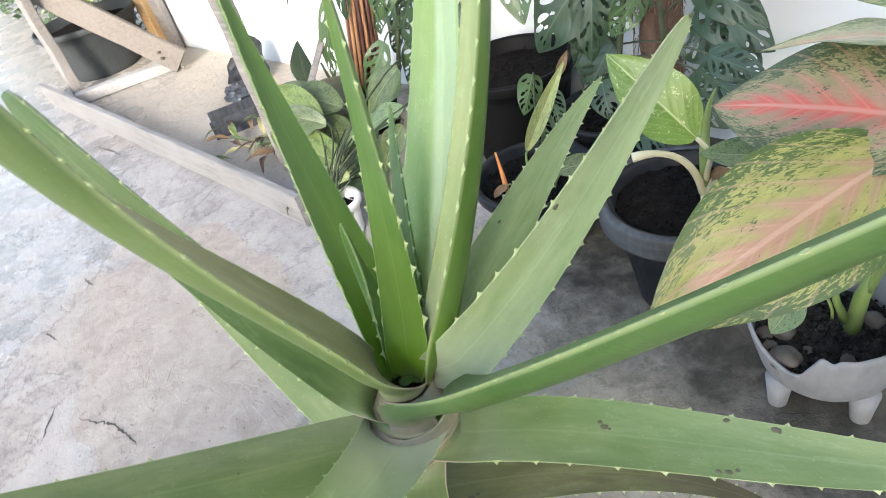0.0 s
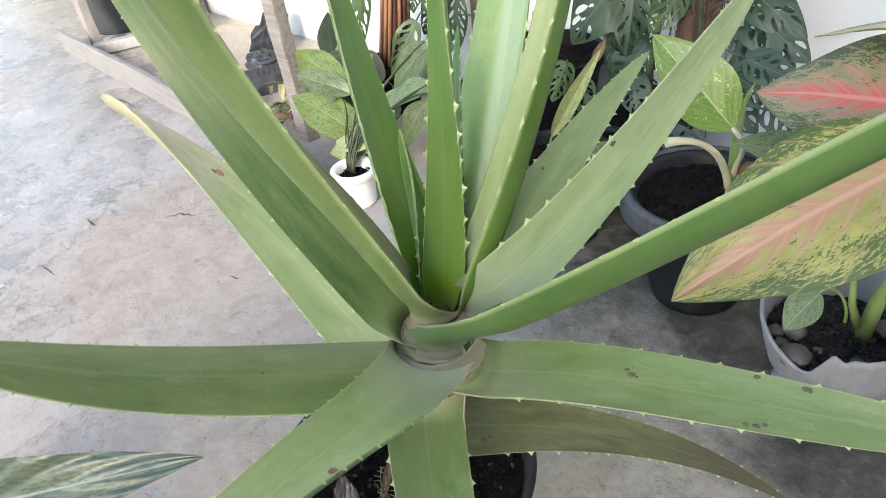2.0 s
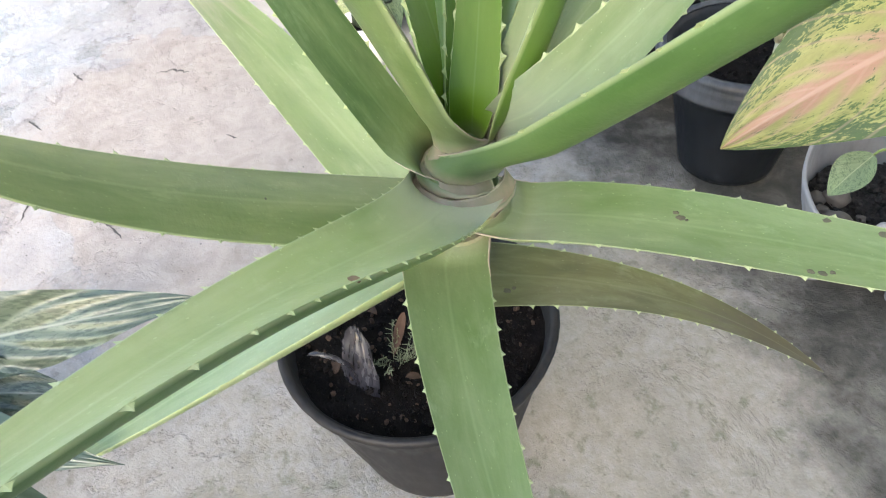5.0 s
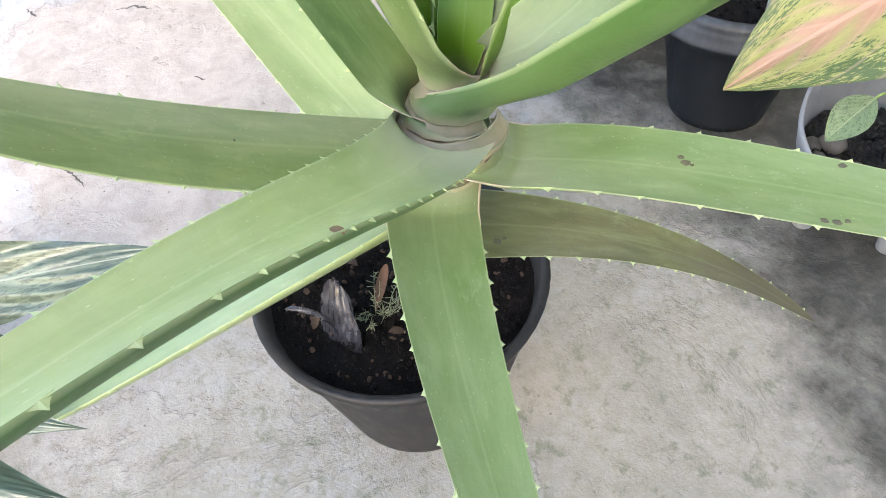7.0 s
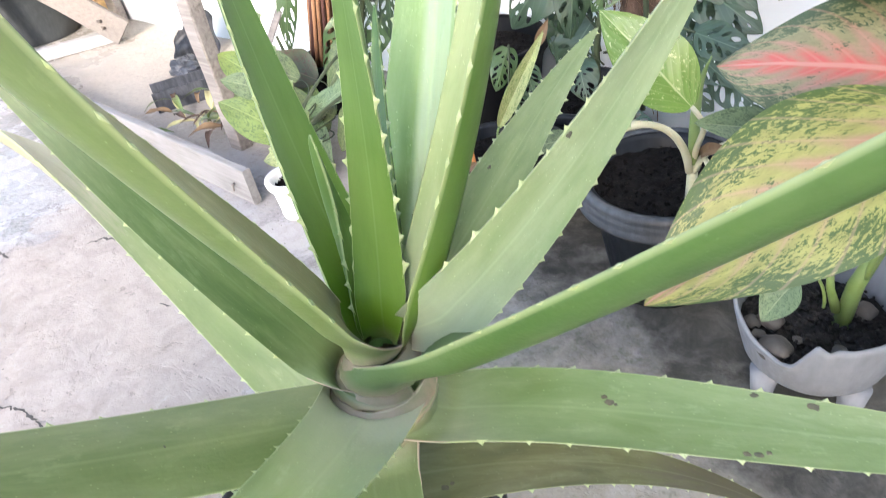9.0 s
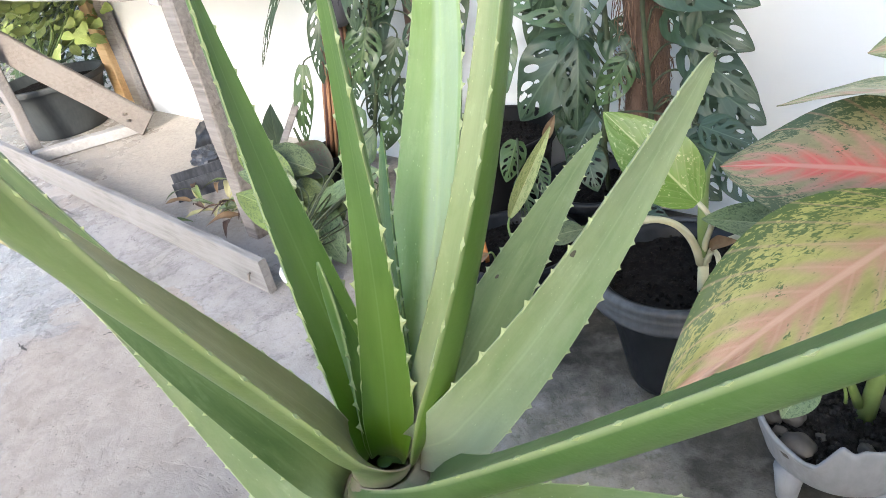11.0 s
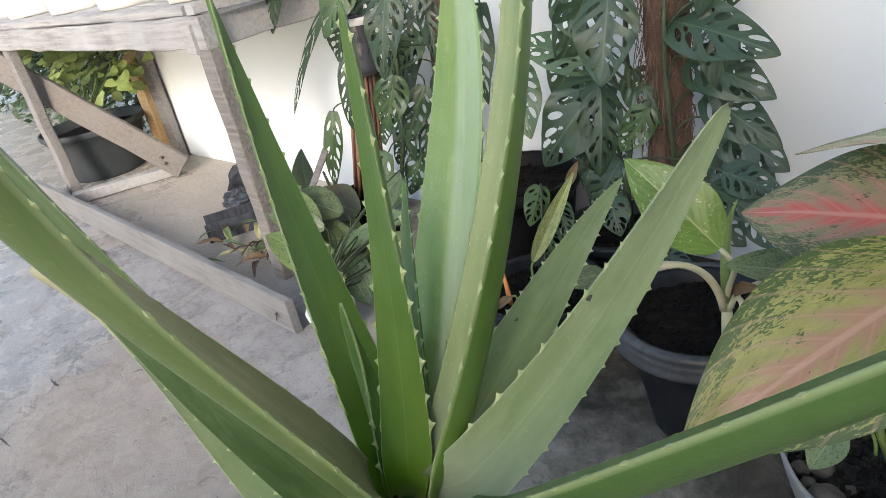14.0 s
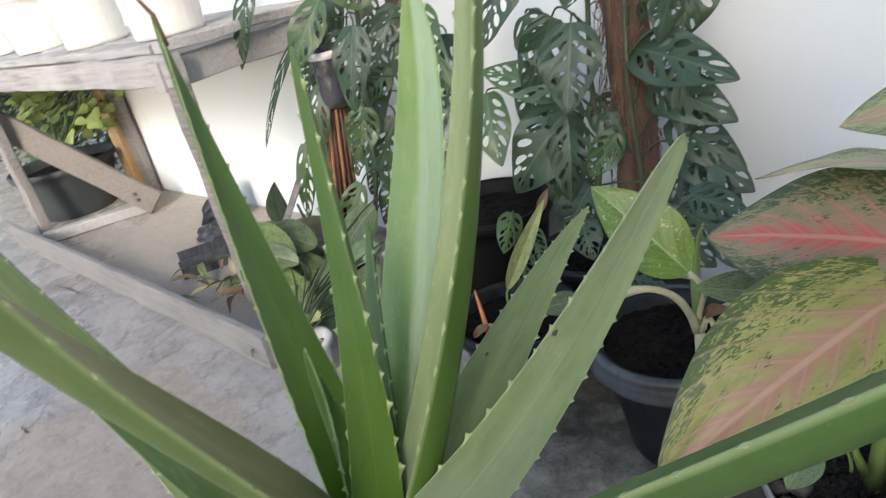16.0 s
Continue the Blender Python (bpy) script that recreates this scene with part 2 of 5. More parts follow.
KICK = wood_mat("grey_floor_board", (0.13, 0.122, 0.118), (0.235, 0.225, 0.22), (0.255, 0.25, 0.25))
# tan post wood, brightened so its colour carries the sun on it
SUNLIT_WOOD = wood_mat("sunlit_tan_wood", (0.50, 0.32, 0.15), (0.66, 0.46, 0.25), (0.58, 0.42, 0.25), (0, radians(90), 0))


def floor_material():
    m, n, l, b = mat("concrete_floor", 0.6)
    o = coords(n, l)
    big = noise_tex(n, l, o, 1.15, 6, 0.62, 0.4)
    mid = noise_tex(n, l, o, 5.5, 6, 0.65)
    fine = noise_tex(n, l, o, 55, 6, 0.7)
    pores = noise_tex(n, l, o, 190, 4, 0.7)
    patch = ramp(n, l, big, [(0.47, (0, 0, 0)), (0.50, (1, 1, 1))])
    c = mix(n, l, patch, (0.380, 0.328, 0.286), (0.370, 0.350, 0.340))
    c = mix(n, l, ramp(n, l, mid, [(0.42, (0, 0, 0)), (0.62, (0.8, 0.8, 0.8))]), c, (0.225, 0.203, 0.186))
    blotch = noise_tex(n, l, o, 17, 7, 0.72, 0.6)
    c = mix(n, l, ramp(n, l, blotch, [(0.50, (0, 0, 0)), (0.66, (0.5, 0.5, 0.5))]), c, (0.150, 0.136, 0.125))
    c = mix(n, l, ramp(n, l, blotch, [(0.30, (0.7, 0.7, 0.7)), (0.42, (0, 0, 0))]), c, (0.326, 0.315, 0.300))
    c = mix(n, l, ramp(n, l, fine, [(0.52, (0, 0, 0)), (0.66, (0.5, 0.5, 0.5))]), c, (0.135, 0.122, 0.110))
    worn = noise_tex(n, l, o, 10, 8, 0.75, 0.9)
    c = mix(n, l, ramp(n, l, worn, [(0.53, (0, 0, 0)), (0.58, (0.55, 0.55, 0.55))]), c, (0.360, 0.332, 0.300))
    c = mix(n, l, ramp(n, l, pores, [(0.54, (0, 0, 0)), (0.68, (0.6, 0.6, 0.6))]), c, (0.40, 0.388, 0.368))
    # ragged edges where the skim has flaked off
    flake = noise_tex(n, l, o, 2.3, 9, 0.66, 0.4)
    c = mix(n, l, ramp(n, l, flake, [(0.485, (0, 0, 0)), (0.497, (0.38, 0.38, 0.38)), (0.506, (0, 0, 0))]), c, (0.105, 0.094, 0.084))
    c = mix(n, l, ramp(n, l, flake, [(0.50, (0, 0, 0)), (0.53, (0.45, 0.45, 0.45))]), c, (0.40, 0.375, 0.350))
    # a worn patch where the skim has gone and the tan bed shows
    x, y, _ = sep(n, l, o)
    dx = maths(n, l, "DIVIDE", maths(n, l, "ADD", x, 1.02), 0.62)
    dy = maths(n, l, "DIVIDE", maths(n, l, "SUBTRACT", maths(n, l, "ADD", y, maths(n, l, "MULTIPLY", x, 0.30)), -0.27), 0.30)
    rim = maths(n, l, "ADD", maths(n, l, "MULTIPLY", dx, dx), maths(n, l, "MULTIPLY", dy, dy))
    rim = maths(n, l, "ADD", rim, maths(n, l, "MULTIPLY", maths(n, l, "SUBTRACT", noise_tex(n, l, o, 4.0, 9, 0.62, 0.3), 0.5), 1.7))
    bed = mix(n, l, ramp(n, l, blotch, [(0.40, (0, 0, 0)), (0.62, (1, 1, 1))]), (0.375, 0.326, 0.283), (0.295, 0.250, 0.212))
    c = mix(n, l, ramp(n, l, rim, [(0.96, (0.85, 0.85, 0.85)), (1.02, (0, 0, 0))]), c, bed)
    c = mix(n, l, ramp(n, l, rim, [(0.98, (0, 0, 0)), (1.005, (0.5, 0.5, 0.5)), (1.03, (0, 0, 0))]), c, (0.13, 0.115, 0.10))
    speck = n.new("ShaderNodeTexVoronoi")
    speck.inputs["Scale"].default_value = 34
    l.new(o, speck.inputs["Vector"])
    c = mix(n, l, ramp(n, l, speck.outputs["Distance"], [(0.04, (0.8, 0.8, 0.8)), (0.09, (0, 0, 0))]), c, (0.052, 0.044, 0.037))
    chip = noise_tex(n, l, o, 30, 7, 0.66, 0.15)
    chip = maths(n, l, "ADD", chip, maths(n, l, "MULTIPLY", maths(n, l, "SUBTRACT", mid, 0.55), 0.45))
    c = mix(n, l, ramp(n, l, chip, [(0.62, (0, 0, 0)), (0.66, (0.5, 0.5, 0.5)), (0.72, (0.2, 0.2, 0.2))]), c, (0.115, 0.098, 0.082))
    c = mix(n, l, ramp(n, l, chip, [(0.26, (0.4, 0.4, 0.4)), (0.33, (0, 0, 0))]), c, (0.45, 0.43, 0.40))
    # pale sandy screed under the bench
    sand = maths(n, l, "SUBTRACT", maths(n, l, "SUBTRACT", y, maths(n, l, "MULTIPLY", x, 0.5)), 1.0)
    sand = maths(n, l, "ADD", sand, maths(n, l, "MULTIPLY", maths(n, l, "SUBTRACT", mid, 0.5), 0.3))
    inside = maths(n, l, "MULTIPLY", ramp(n, l, sand, [(0.30, (0, 0, 0)), (0.42, (1, 1, 1))]), ramp(n, l, y, [(0.58, (0, 0, 0)), (0.62, (0.75, 0.75, 0.75))]))
    c = mix(n, l, inside, c, mix(n, l, ramp(n, l, fine, [(0.4, (0, 0, 0)), (0.65, (1, 1, 1))]), (0.46, 0.415, 0.355), (0.36, 0.32, 0.27)))
    # thin yellowish algae film round the aloe pot, darkened to include the pot's shadow
    film_shadow = maths(n, l, "ADD", maths(n, l, "ADD", x, 0.62), maths(n, l, "MULTIPLY", maths(n, l, "SUBTRACT", mid, 0.5), 0.9))
    film_shadow = maths(n, l, "MULTIPLY", ramp(n, l, film_shadow, [(0.0, (0, 0, 0)), (0.45, (1, 1, 1))]), ramp(n, l, fine, [(0.35, (0.35, 0.35, 0.35)), (0.6, (0.75, 0.75, 0.75))]))
    c = mix(n, l, film_shadow, c, (0.240, 0.222, 0.168))
    moss = maths(n, l, "MULTIPLY", ramp(n, l, film_shadow, [(0.15, (0, 0, 0)), (0.5, (1, 1, 1))]), ramp(n, l, noise_tex(n, l, o, 26, 8, 0.74, 0.2), [(0.54, (0, 0, 0)), (0.62, (0.6, 0.6, 0.6))]))
    c = mix(n, l, moss, c, (0.118, 0.124, 0.074))
    # mossy soil stain where pots stand, darkened further to paint shade among them
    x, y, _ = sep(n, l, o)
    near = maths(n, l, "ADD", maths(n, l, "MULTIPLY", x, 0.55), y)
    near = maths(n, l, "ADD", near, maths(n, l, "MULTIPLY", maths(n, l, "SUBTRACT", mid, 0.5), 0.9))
    stain_shade = ramp(n, l, near, [(0.37, (0, 0, 0)), (0.62, (1, 1, 1))])
    grime_shade = ramp(n, l, blotch, [(0.36, (0.012, 0.012, 0.008)), (0.50, (0.038, 0.036, 0.028)), (0.66, (0.085, 0.081, 0.066))])
    c = mix(n, l, maths(n, l, "MULTIPLY", stain_shade, 0.92), c, grime_shade)
    l.new(c, b.inputs["Base Color"])
    # damp, polished skim on the open side towards the bench's far end
    x, y, _ = sep(n, l, o)
    far = maths(n, l, "ADD", maths(n, l, "MULTIPLY", x, -0.62), maths(n, l, "MULTIPLY", y, -0.78))
    far = maths(n, l, "ADD", far, maths(n, l, "MULTIPLY", maths(n, l, "SUBTRACT", big, 0.5), 1.2))
    damp = ramp(n, l, far, [(0.90, (0, 0, 0)), (0.98, (1, 1, 1))])
    damp = maths(n, l, "MULTIPLY", damp, ramp(n, l, mid, [(0.38, (0.25, 0.25, 0.25)), (0.50, (1, 1, 1))]))
    l.new(mix(n, l, damp, ramp(n, l, mid, [(0.35, (0.62,) * 3), (0.65, (0.8,) * 3)]), (0.27, 0.27, 0.27)), b.inputs["Roughness"])
    h = mix(n, l, 0.55, mix(n, l, 0.5, patch, mid), mix(n, l, 0.5, fine, blotch))
    h = mix(n, l, 0.3, mix(n, l, 0.35, h, ramp(n, l, flake, [(0.49, (0, 0, 0)), (0.51, (1, 1, 1))])), pores)
    h = mix(n, l, 0.22, h, ramp(n, l, chip, [(0.36, (1, 1, 1)), (0.60, (0.55, 0.55, 0.55)), (0.66, (0, 0, 0))]))
    bump(n, l, b, h, 0.7, 0.008)
    return m


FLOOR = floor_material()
CRACK = plain("crack", (0.06, 0.055, 0.05), (0.1, 0.09, 0.08), 0.95, 50)


def wall_material():
    m, n, l, b = mat("white_wall_paint", 0.75)
    o = coords(n, l)
    a = noise_tex(n, l, o, 2.2, 6, 0.6)
    s = noise_tex(n, l, coords(n, l, "Object", (9, 9, 1.2)), 1.0, 5, 0.6)
    f = noise_tex(n, l, o, 90, 3)
    c = mix(n, l, ramp(n, l, a, [(0.4, (0, 0, 0)), (0.75, (0.6, 0.6, 0.6))]), (0.85, 0.885, 0.895), (0.79, 0.82, 0.825))
    c = mix(n, l, ramp(n, l, s, [(0.62, (0, 0, 0)), (0.8, (0.35, 0.35, 0.35))]), c, (0.5, 0.49, 0.46))
    l.new(c, b.inputs["Base Color"])
    bump(n, l, b, f, 0.15, 0.002)
    return m


WALL = wall_material()


def foliage_mat(name, body, vein, spots=None, spot_amount=0.5, rough=0.4, blush=None):
    """Leaf blade: UV u runs from stalk to tip, v across (0.5 on the midrib)."""
    m, n, l, b = mat(name, rough)
    u, v, _ = sep(n, l, coords(n, l, "UV"))
    a = maths(n, l, "ABSOLUTE", maths(n, l, "SUBTRACT", v, 0.5))
    w = n.new("ShaderNodeTexWave")
    w.wave_type, w.bands_direction = "BANDS", "X"
    w.inputs["Scale"].default_value, w.inputs["Distortion"].default_value = 2.6, 1.2
    cv = n.new("ShaderNodeCombineXYZ")
    l.new(maths(n, l, "SUBTRACT", u, maths(n, l, "MULTIPLY", a, 0.9)), cv.inputs[0])
    l.new(cv.outputs[0], w.inputs["Vector"])
    blot = noise_tex(n, l, coords(n, l, "Object"), 14, 4, 0.6)
    c = mix(n, l, ramp(n, l, blot, [(0.35, (0, 0, 0)), (0.7, (0.7, 0.7, 0.7))]), body, tuple(x * 1.45 for x in body))
    if blush:
        g = mix(n, l, 0.14, noise_tex(n, l, coords(n, l, "UV", (2.4, 3.2, 1)), 1.7, 6, 0.65), w.outputs["Color"])
        g = maths(n, l, "SUBTRACT", maths(n, l, "ADD", g, 0.12), maths(n, l, "MULTIPLY", a, 0.55))
        c = mix(n, l, ramp(n, l, g, [(0.36, (0, 0, 0)), (0.56, (0.95, 0.95, 0.95))]), c, blush[0])
        near = maths(n, l, "MULTIPLY", ramp(n, l, a, [(0.0, (1, 1, 1)), (0.20, (0, 0, 0))]), noise_tex(n, l, coords(n, l, "UV", (3, 6, 1)), 2, 4))
        c = mix(n, l, ramp(n, l, near, [(0.32, (0, 0, 0)), (0.6, (0.9, 0.9, 0.9))]), c, blush[1])
    if spots:
        s = mix(n, l, 0.35, noise_tex(n, l, coords(n, l, "UV", (22, 15, 1), (0, 0, 0.5)), 1.5, 5, 0.65, 0.7), noise_tex(n, l, coords(n, l, "UV", (7, 5, 1)), 1.2, 4, 0.6))
        lo = 0.66 - 0.2 * spot_amount
        c = mix(n, l, ramp(n, l, s, [(lo, (0, 0, 0)), (lo + 0.05, (0.95, 0.95, 0.95))]), c, spots)
        c = mix(n, l, ramp(n, l, w.outputs["Color"], [(0.90, (0, 0, 0)), (0.99, (0.16, 0.16, 0.16))]), c, vein)
    else:
        c = mix(n, l, ramp(n, l, w.outputs["Color"], [(0.75, (0, 0, 0)), (1.0, (0.16, 0.16, 0.16))]), c, vein)
    c = mix(n, l, ramp(n, l, a, [(0.006, (0.9, 0.9, 0.9)), (0.022, (0, 0, 0))]), c, vein)
    l.new(c, b.inputs["Base Color"])
    b.inputs["Subsurface Weight"].default_value = 0.08
    b.inputs["Subsurface Radius"].default_value = (0.003, 0.005, 0.002)
    bump(n, l, b, mix(n, l, 0.5, w.outputs["Color"], blot), 0.13, 0.004)
    return m


VINE = foliage_mat("vine_leaf", (0.026, 0.052, 0.026), (0.075, 0.115, 0.066), rough=0.42)
VINE_L = foliage_mat("vine_leaf_fresh", (0.048, 0.088, 0.034), (0.11, 0.16, 0.07), rough=0.34)
SPECKLED = foliage_mat("speckled_leaf", (0.10, 0.18, 0.03), (0.36, 0.42, 0.20), (0.40, 0.46, 0.22), 0.50, 0.35)
MOTTLED = foliage_mat("mottled_leaf", (0.094, 0.122, 0.050), (0.20, 0.23, 0.12), (0.045, 0.072, 0.03), 0.85, 0.40)
LIME = foliage_mat("lime_leaf", (0.125, 0.170, 0.045), (0.22, 0.27, 0.10), (0.065, 0.10, 0.030), 0.75, 0.38)
BRONZE = foliage_mat("bronze_leaf", (0.075, 0.085, 0.045), (0.17, 0.15, 0.09), (0.105, 0.062, 0.042), 0.7, 0.40)
SILVER = foliage_mat("silver_leaf", (0.115, 0.165, 0.078), (0.22, 0.27, 0.15), (0.050, 0.088, 0.036), 0.75, 0.45)


def blush_mat(name, edge, flesh, flush, rib, spots, reach=0.30, rough=0.42):
    """Speckled leaf, blushed along the midrib and its side veins."""
    m, n, l, b = mat(name, rough)
    u, v, _ = sep(n, l, coords(n, l, "UV"))
    a = maths(n, l, "ABSOLUTE", maths(n, l, "SUBTRACT", v, 0.5))
    slant = maths(n, l, "SUBTRACT", u, maths(n, l, "MULTIPLY", a, 0.75))
    cv = n.new("ShaderNodeCombineXYZ")
    l.new(slant, cv.inputs[0])
    l.new(maths(n, l, "MULTIPLY", v, 0.35), cv.inputs[1])
    w = n.new("ShaderNodeTexWave")
    w.wave_type, w.bands_direction = "BANDS", "X"
    w.inputs["Scale"].default_value, w.inputs["Distortion"].default_value = 2.5, 1.6
    w.inputs["Detail"].default_value = 2
    l.new(cv.outputs[0], w.inputs["Vector"])
    wave = w.outputs["Fac"]
    cloud = noise_tex(n, l, coords(n, l, "UV", (4, 6, 1)), 1.6, 6, 0.65, 0.3)
    grain = noise_tex(n, l, coords(n, l, "UV", (60, 40, 1)), 1.2, 5, 0.7)
    c = mix(n, l, ramp(n, l, cloud, [(0.35, (0, 0, 0)), (0.65, (1, 1, 1))]), tuple(x * 0.78 for x in edge), tuple(x * 1.2 for x in edge))
    k = maths(n, l, "SUBTRACT", maths(n, l, "ADD", maths(n, l, "MULTIPLY", wave, 0.17), maths(n, l, "MULTIPLY", cloud, 0.34)), a)
    c = mix(n, l, ramp(n, l, k, [(0.26 - reach, (0, 0, 0)), (0.42 - reach, (0.9, 0.9, 0.9))]), c, flesh)
    k2 = maths(n, l, "ADD", maths(n, l, "SUBTRACT", k, a), maths(n, l, "MULTIPLY", u, 0.12))
    c = mix(n, l, ramp(n, l, k2, [(0.08, (0, 0, 0)), (0.28, (0.85, 0.85, 0.85))]), c, flush)
    c = mix(n, l, ramp(n, l, grain, [(0.45, (0, 0, 0)), (0.75, (0.35, 0.35, 0.35))]), c, tuple(x * 0.7 for x in edge))
    # dark flecks, drawn out along the side veins, thicker towards the edge
    cs = n.new("ShaderNodeCombineXYZ")
    l.new(maths(n, l, "MULTIPLY", slant, 32), cs.inputs[0])
    l.new(maths(n, l, "MULTIPLY", v, 32), cs.inputs[1])
    fleck = noise_tex(n, l, cs.outputs[0], 1.5, 6, 0.68, 0.8)
    clump = noise_tex(n, l, coords(n, l, "UV", (5, 6, 1), (0, 0, 0.7)), 1.5, 4, 0.6)
    f = maths(n, l, "ADD", fleck, maths(n, l, "MULTIPLY", maths(n, l, "SUBTRACT", clump, 0.5), 0.5))
    f = maths(n, l, "ADD", f, maths(n, l, "MULTIPLY", maths(n, l, "SUBTRACT", a, 0.09), 0.62))
    c = mix(n, l, ramp(n, l, f, [(0.645, (0, 0, 0)), (0.680, (0.92, 0.92, 0.92))]), c, spots)
    c = mix(n, l, ramp(n, l, wave, [(0.94, (0, 0, 0)), (0.995, (0.3, 0.3, 0.3))]), c, rib)
    c = mix(n, l, ramp(n, l, a, [(0.010, (0.9, 0.9, 0.9)), (0.024, (0, 0, 0))]), c, rib)
    l.new(c, b.inputs["Base Color"])
    b.inputs["Subsurface Weight"].default_value = 0.06
    b.inputs["Subsurface Radius"].default_value = (0.004, 0.003, 0.002)
    bump(n, l, b, mix(n, l, 0.8, wave, cloud), 0.35, 0.004)
    return m


RED = blush_mat("red_blush_leaf", (0.211, 0.206, 0.107), (0.292, 0.176, 0.129), (0.447, 0.077, 0.065), (0.430, 0.215, 0.172), (0.030, 0.065, 0.026), 0.32)
ROSE = blush_mat("rose_blush_leaf", (0.262, 0.262, 0.075), (0.292, 0.205, 0.115), (0.325, 0.170, 0.112), (0.396, 0.250, 0.175), (0.038, 0.080, 0.015), 0.22)
UPPER = blush_mat("pale_blush_leaf", (0.30, 0.31, 0.17), (0.36, 0.25, 0.17), (0.40, 0.24, 0.17), (0.42, 0.33, 0.22), (0.08, 0.14, 0.05), 0.20)
WILT = foliage_mat("wilting_leaf", (0.30, 0.33, 0.14), (0.46, 0.46, 0.28), (0.16, 0.21, 0.07), 0.8, 0.5)
STRIPED = foliage_mat("ruffled_grey_leaf", (0.085, 0.108, 0.075), (0.21, 0.23, 0.18), (0.040, 0.060, 0.040), 0.85, 0.36)
DARKLEAF = foliage_mat("dark_green_leaf", (0.045, 0.07, 0.045), (0.11, 0.14, 0.09), rough=0.35)
SHRUB = foliage_mat("shrub_leaf", (0.25, 0.31, 0.10), (0.38, 0.43, 0.20), rough=0.45)
HEDGE = plain("hedge_leaf", (0.020, 0.040, 0.014), (0.050, 0.085, 0.028), 0.5, 3, bmp=0)
STALK = plain("green_stalk", (0.15, 0.23, 0.06), (0.22, 0.30, 0.11), 0.5, 20)
PALE_STALK = plain("pale_stalk", (0.50, 0.50, 0.32), (0.60, 0.56, 0.42), 0.5, 20)
VINE_STEM = plain("vine_stem", (0.03, 0.045, 0.02), (0.07, 0.09, 0.04), 0.6, 30)
COIR_STRAND = plain("coir_strand", (0.13, 0.075, 0.048), (0.30, 0.19, 0.125), 0.95, 40, bmp=0)
COIR = plain("coir_pole", (0.075, 0.043, 0.029), (0.19, 0.118, 0.082), 0.95, 16, bmp=0.9, dist=0.01, stretch=(2.5, 2.5, 0.5))
REED = plain("reed_stick", (0.24, 0.11, 0.055), (0.42, 0.24, 0.13), 0.7, 20, stretch=(3, 3, 0.5))
REED_D = plain("dark_reed", (0.06, 0.025, 0.02), (0.12, 0.05, 0.04), 0.6, 20, stretch=(3, 3, 0.5))
BROWN_BOARD = plain("brown_board", (0.17, 0.11, 0.09), (0.24, 0.17, 0.14), 0.75, 14)
STONE = plain("river_stone", (0.045, 0.042, 0.038), (0.115, 0.106, 0.096), 0.8, 22, bmp=0.4)
ORANGE = plain("orange_clay", (0.62, 0.20, 0.05), (0.72, 0.30, 0.10), 0.6, 18)
GLASSY = plastic_mat("smoky_plastic_bottle", (0.035, 0.035, 0.042), (0.16, 0.16, 0.17), 0.4, 0.15)
WRAP = plastic_mat("clear_plastic_bag", (0.020, 0.020, 0.025), (0.12, 0.12, 0.135), 0.6, 0.10)
METAL = plain("bolt_steel", (0.18, 0.16, 0.15), (0.3, 0.26, 0.22), 0.5, 60, 0.8)

# ---- mesh helpers ----
ORIGIN = {}


def thing(name, at, label, category, group="", kind=""):
    ob = new(name)
    ob.location = at
    ORIGIN[ob] = Vector(at)
    ob.empty_display_size = 0.05
    return tagged(ob, label, category, group, kind)


def to_mesh(name, bm, material, smooth=True):
    me = bpy.data.meshes.new(name)
    bmesh.ops.recalc_face_normals(bm, faces=bm.faces)
    bm.to_mesh(me)
    bm.free()
    for p in me.polygons:
        p.use_smooth = smooth
    me.materials.append(material)
    return me


def part(name, bm, material, parent, label="", smooth=True, kind=""):
    """Links a bmesh, given in world metres, as one mesh under a thing or part."""
    off = ORIGIN[parent]
    bmesh.ops.translate(bm, verts=bm.verts, vec=-off)
    ob = new(name, to_mesh(name, bm, material, smooth))
    ob.parent = parent
    ORIGIN[ob] = off
    return tagged(ob, label, kind=kind)


def solo(name, bm, material, at, label, category, group="", kind="", smooth=True):
    """A thing that is one mesh, given in world metres, with its origin at at."""
    bmesh.ops.translate(bm, verts=bm.verts, vec=-Vector(at))
    ob = new(name, to_mesh(name, bm, material, smooth))
    ob.location = at
    ORIGIN[ob] = Vector(at)
    return tagged(ob, label, category, group, kind)


def loft(rings, closed=True, caps=True, bm=None):
    bm = bm or bmesh.new()
    vs = [[bm.verts.new(p) for p in r] for r in rings]
    k = len(rings[0])
    for a, b in zip(vs, vs[1:]):
        for i in range(k if closed else k - 1):
            j = (i + 1) % k
            bm.faces.new((a[i], a[j], b[j], b[i]))
    if caps and closed:
        bm.faces.new(vs[0][::-1])
        bm.faces.new(vs[-1])
    return bm


def tube(points, radii, sides=10, bm=None):
    pts = [Vector(p) for p in points]
    if isinstance(radii, (int, float)):
        radii = [radii] * len(pts)
    rings = []
    side = None
    for i, p in enumerate(pts):
        t = (pts[min(i + 1, len(pts) - 1)] - pts[max(i - 1, 0)]).normalized()
        if side is None:
            side = t.cross(Vector((0.3, 0.2, 1)) if abs(t.z) < 0.9 else Vector((1, 0.2, 0))).normalized()
        side = (side - t * side.dot(t)).normalized()
        up = t.cross(side)
        rings.append([p + (side * math.cos(2 * math.pi * k / sides) + up * math.sin(2 * math.pi * k / sides)) * radii[i] for k in range(sides)])
    return loft(rings, bm=bm)


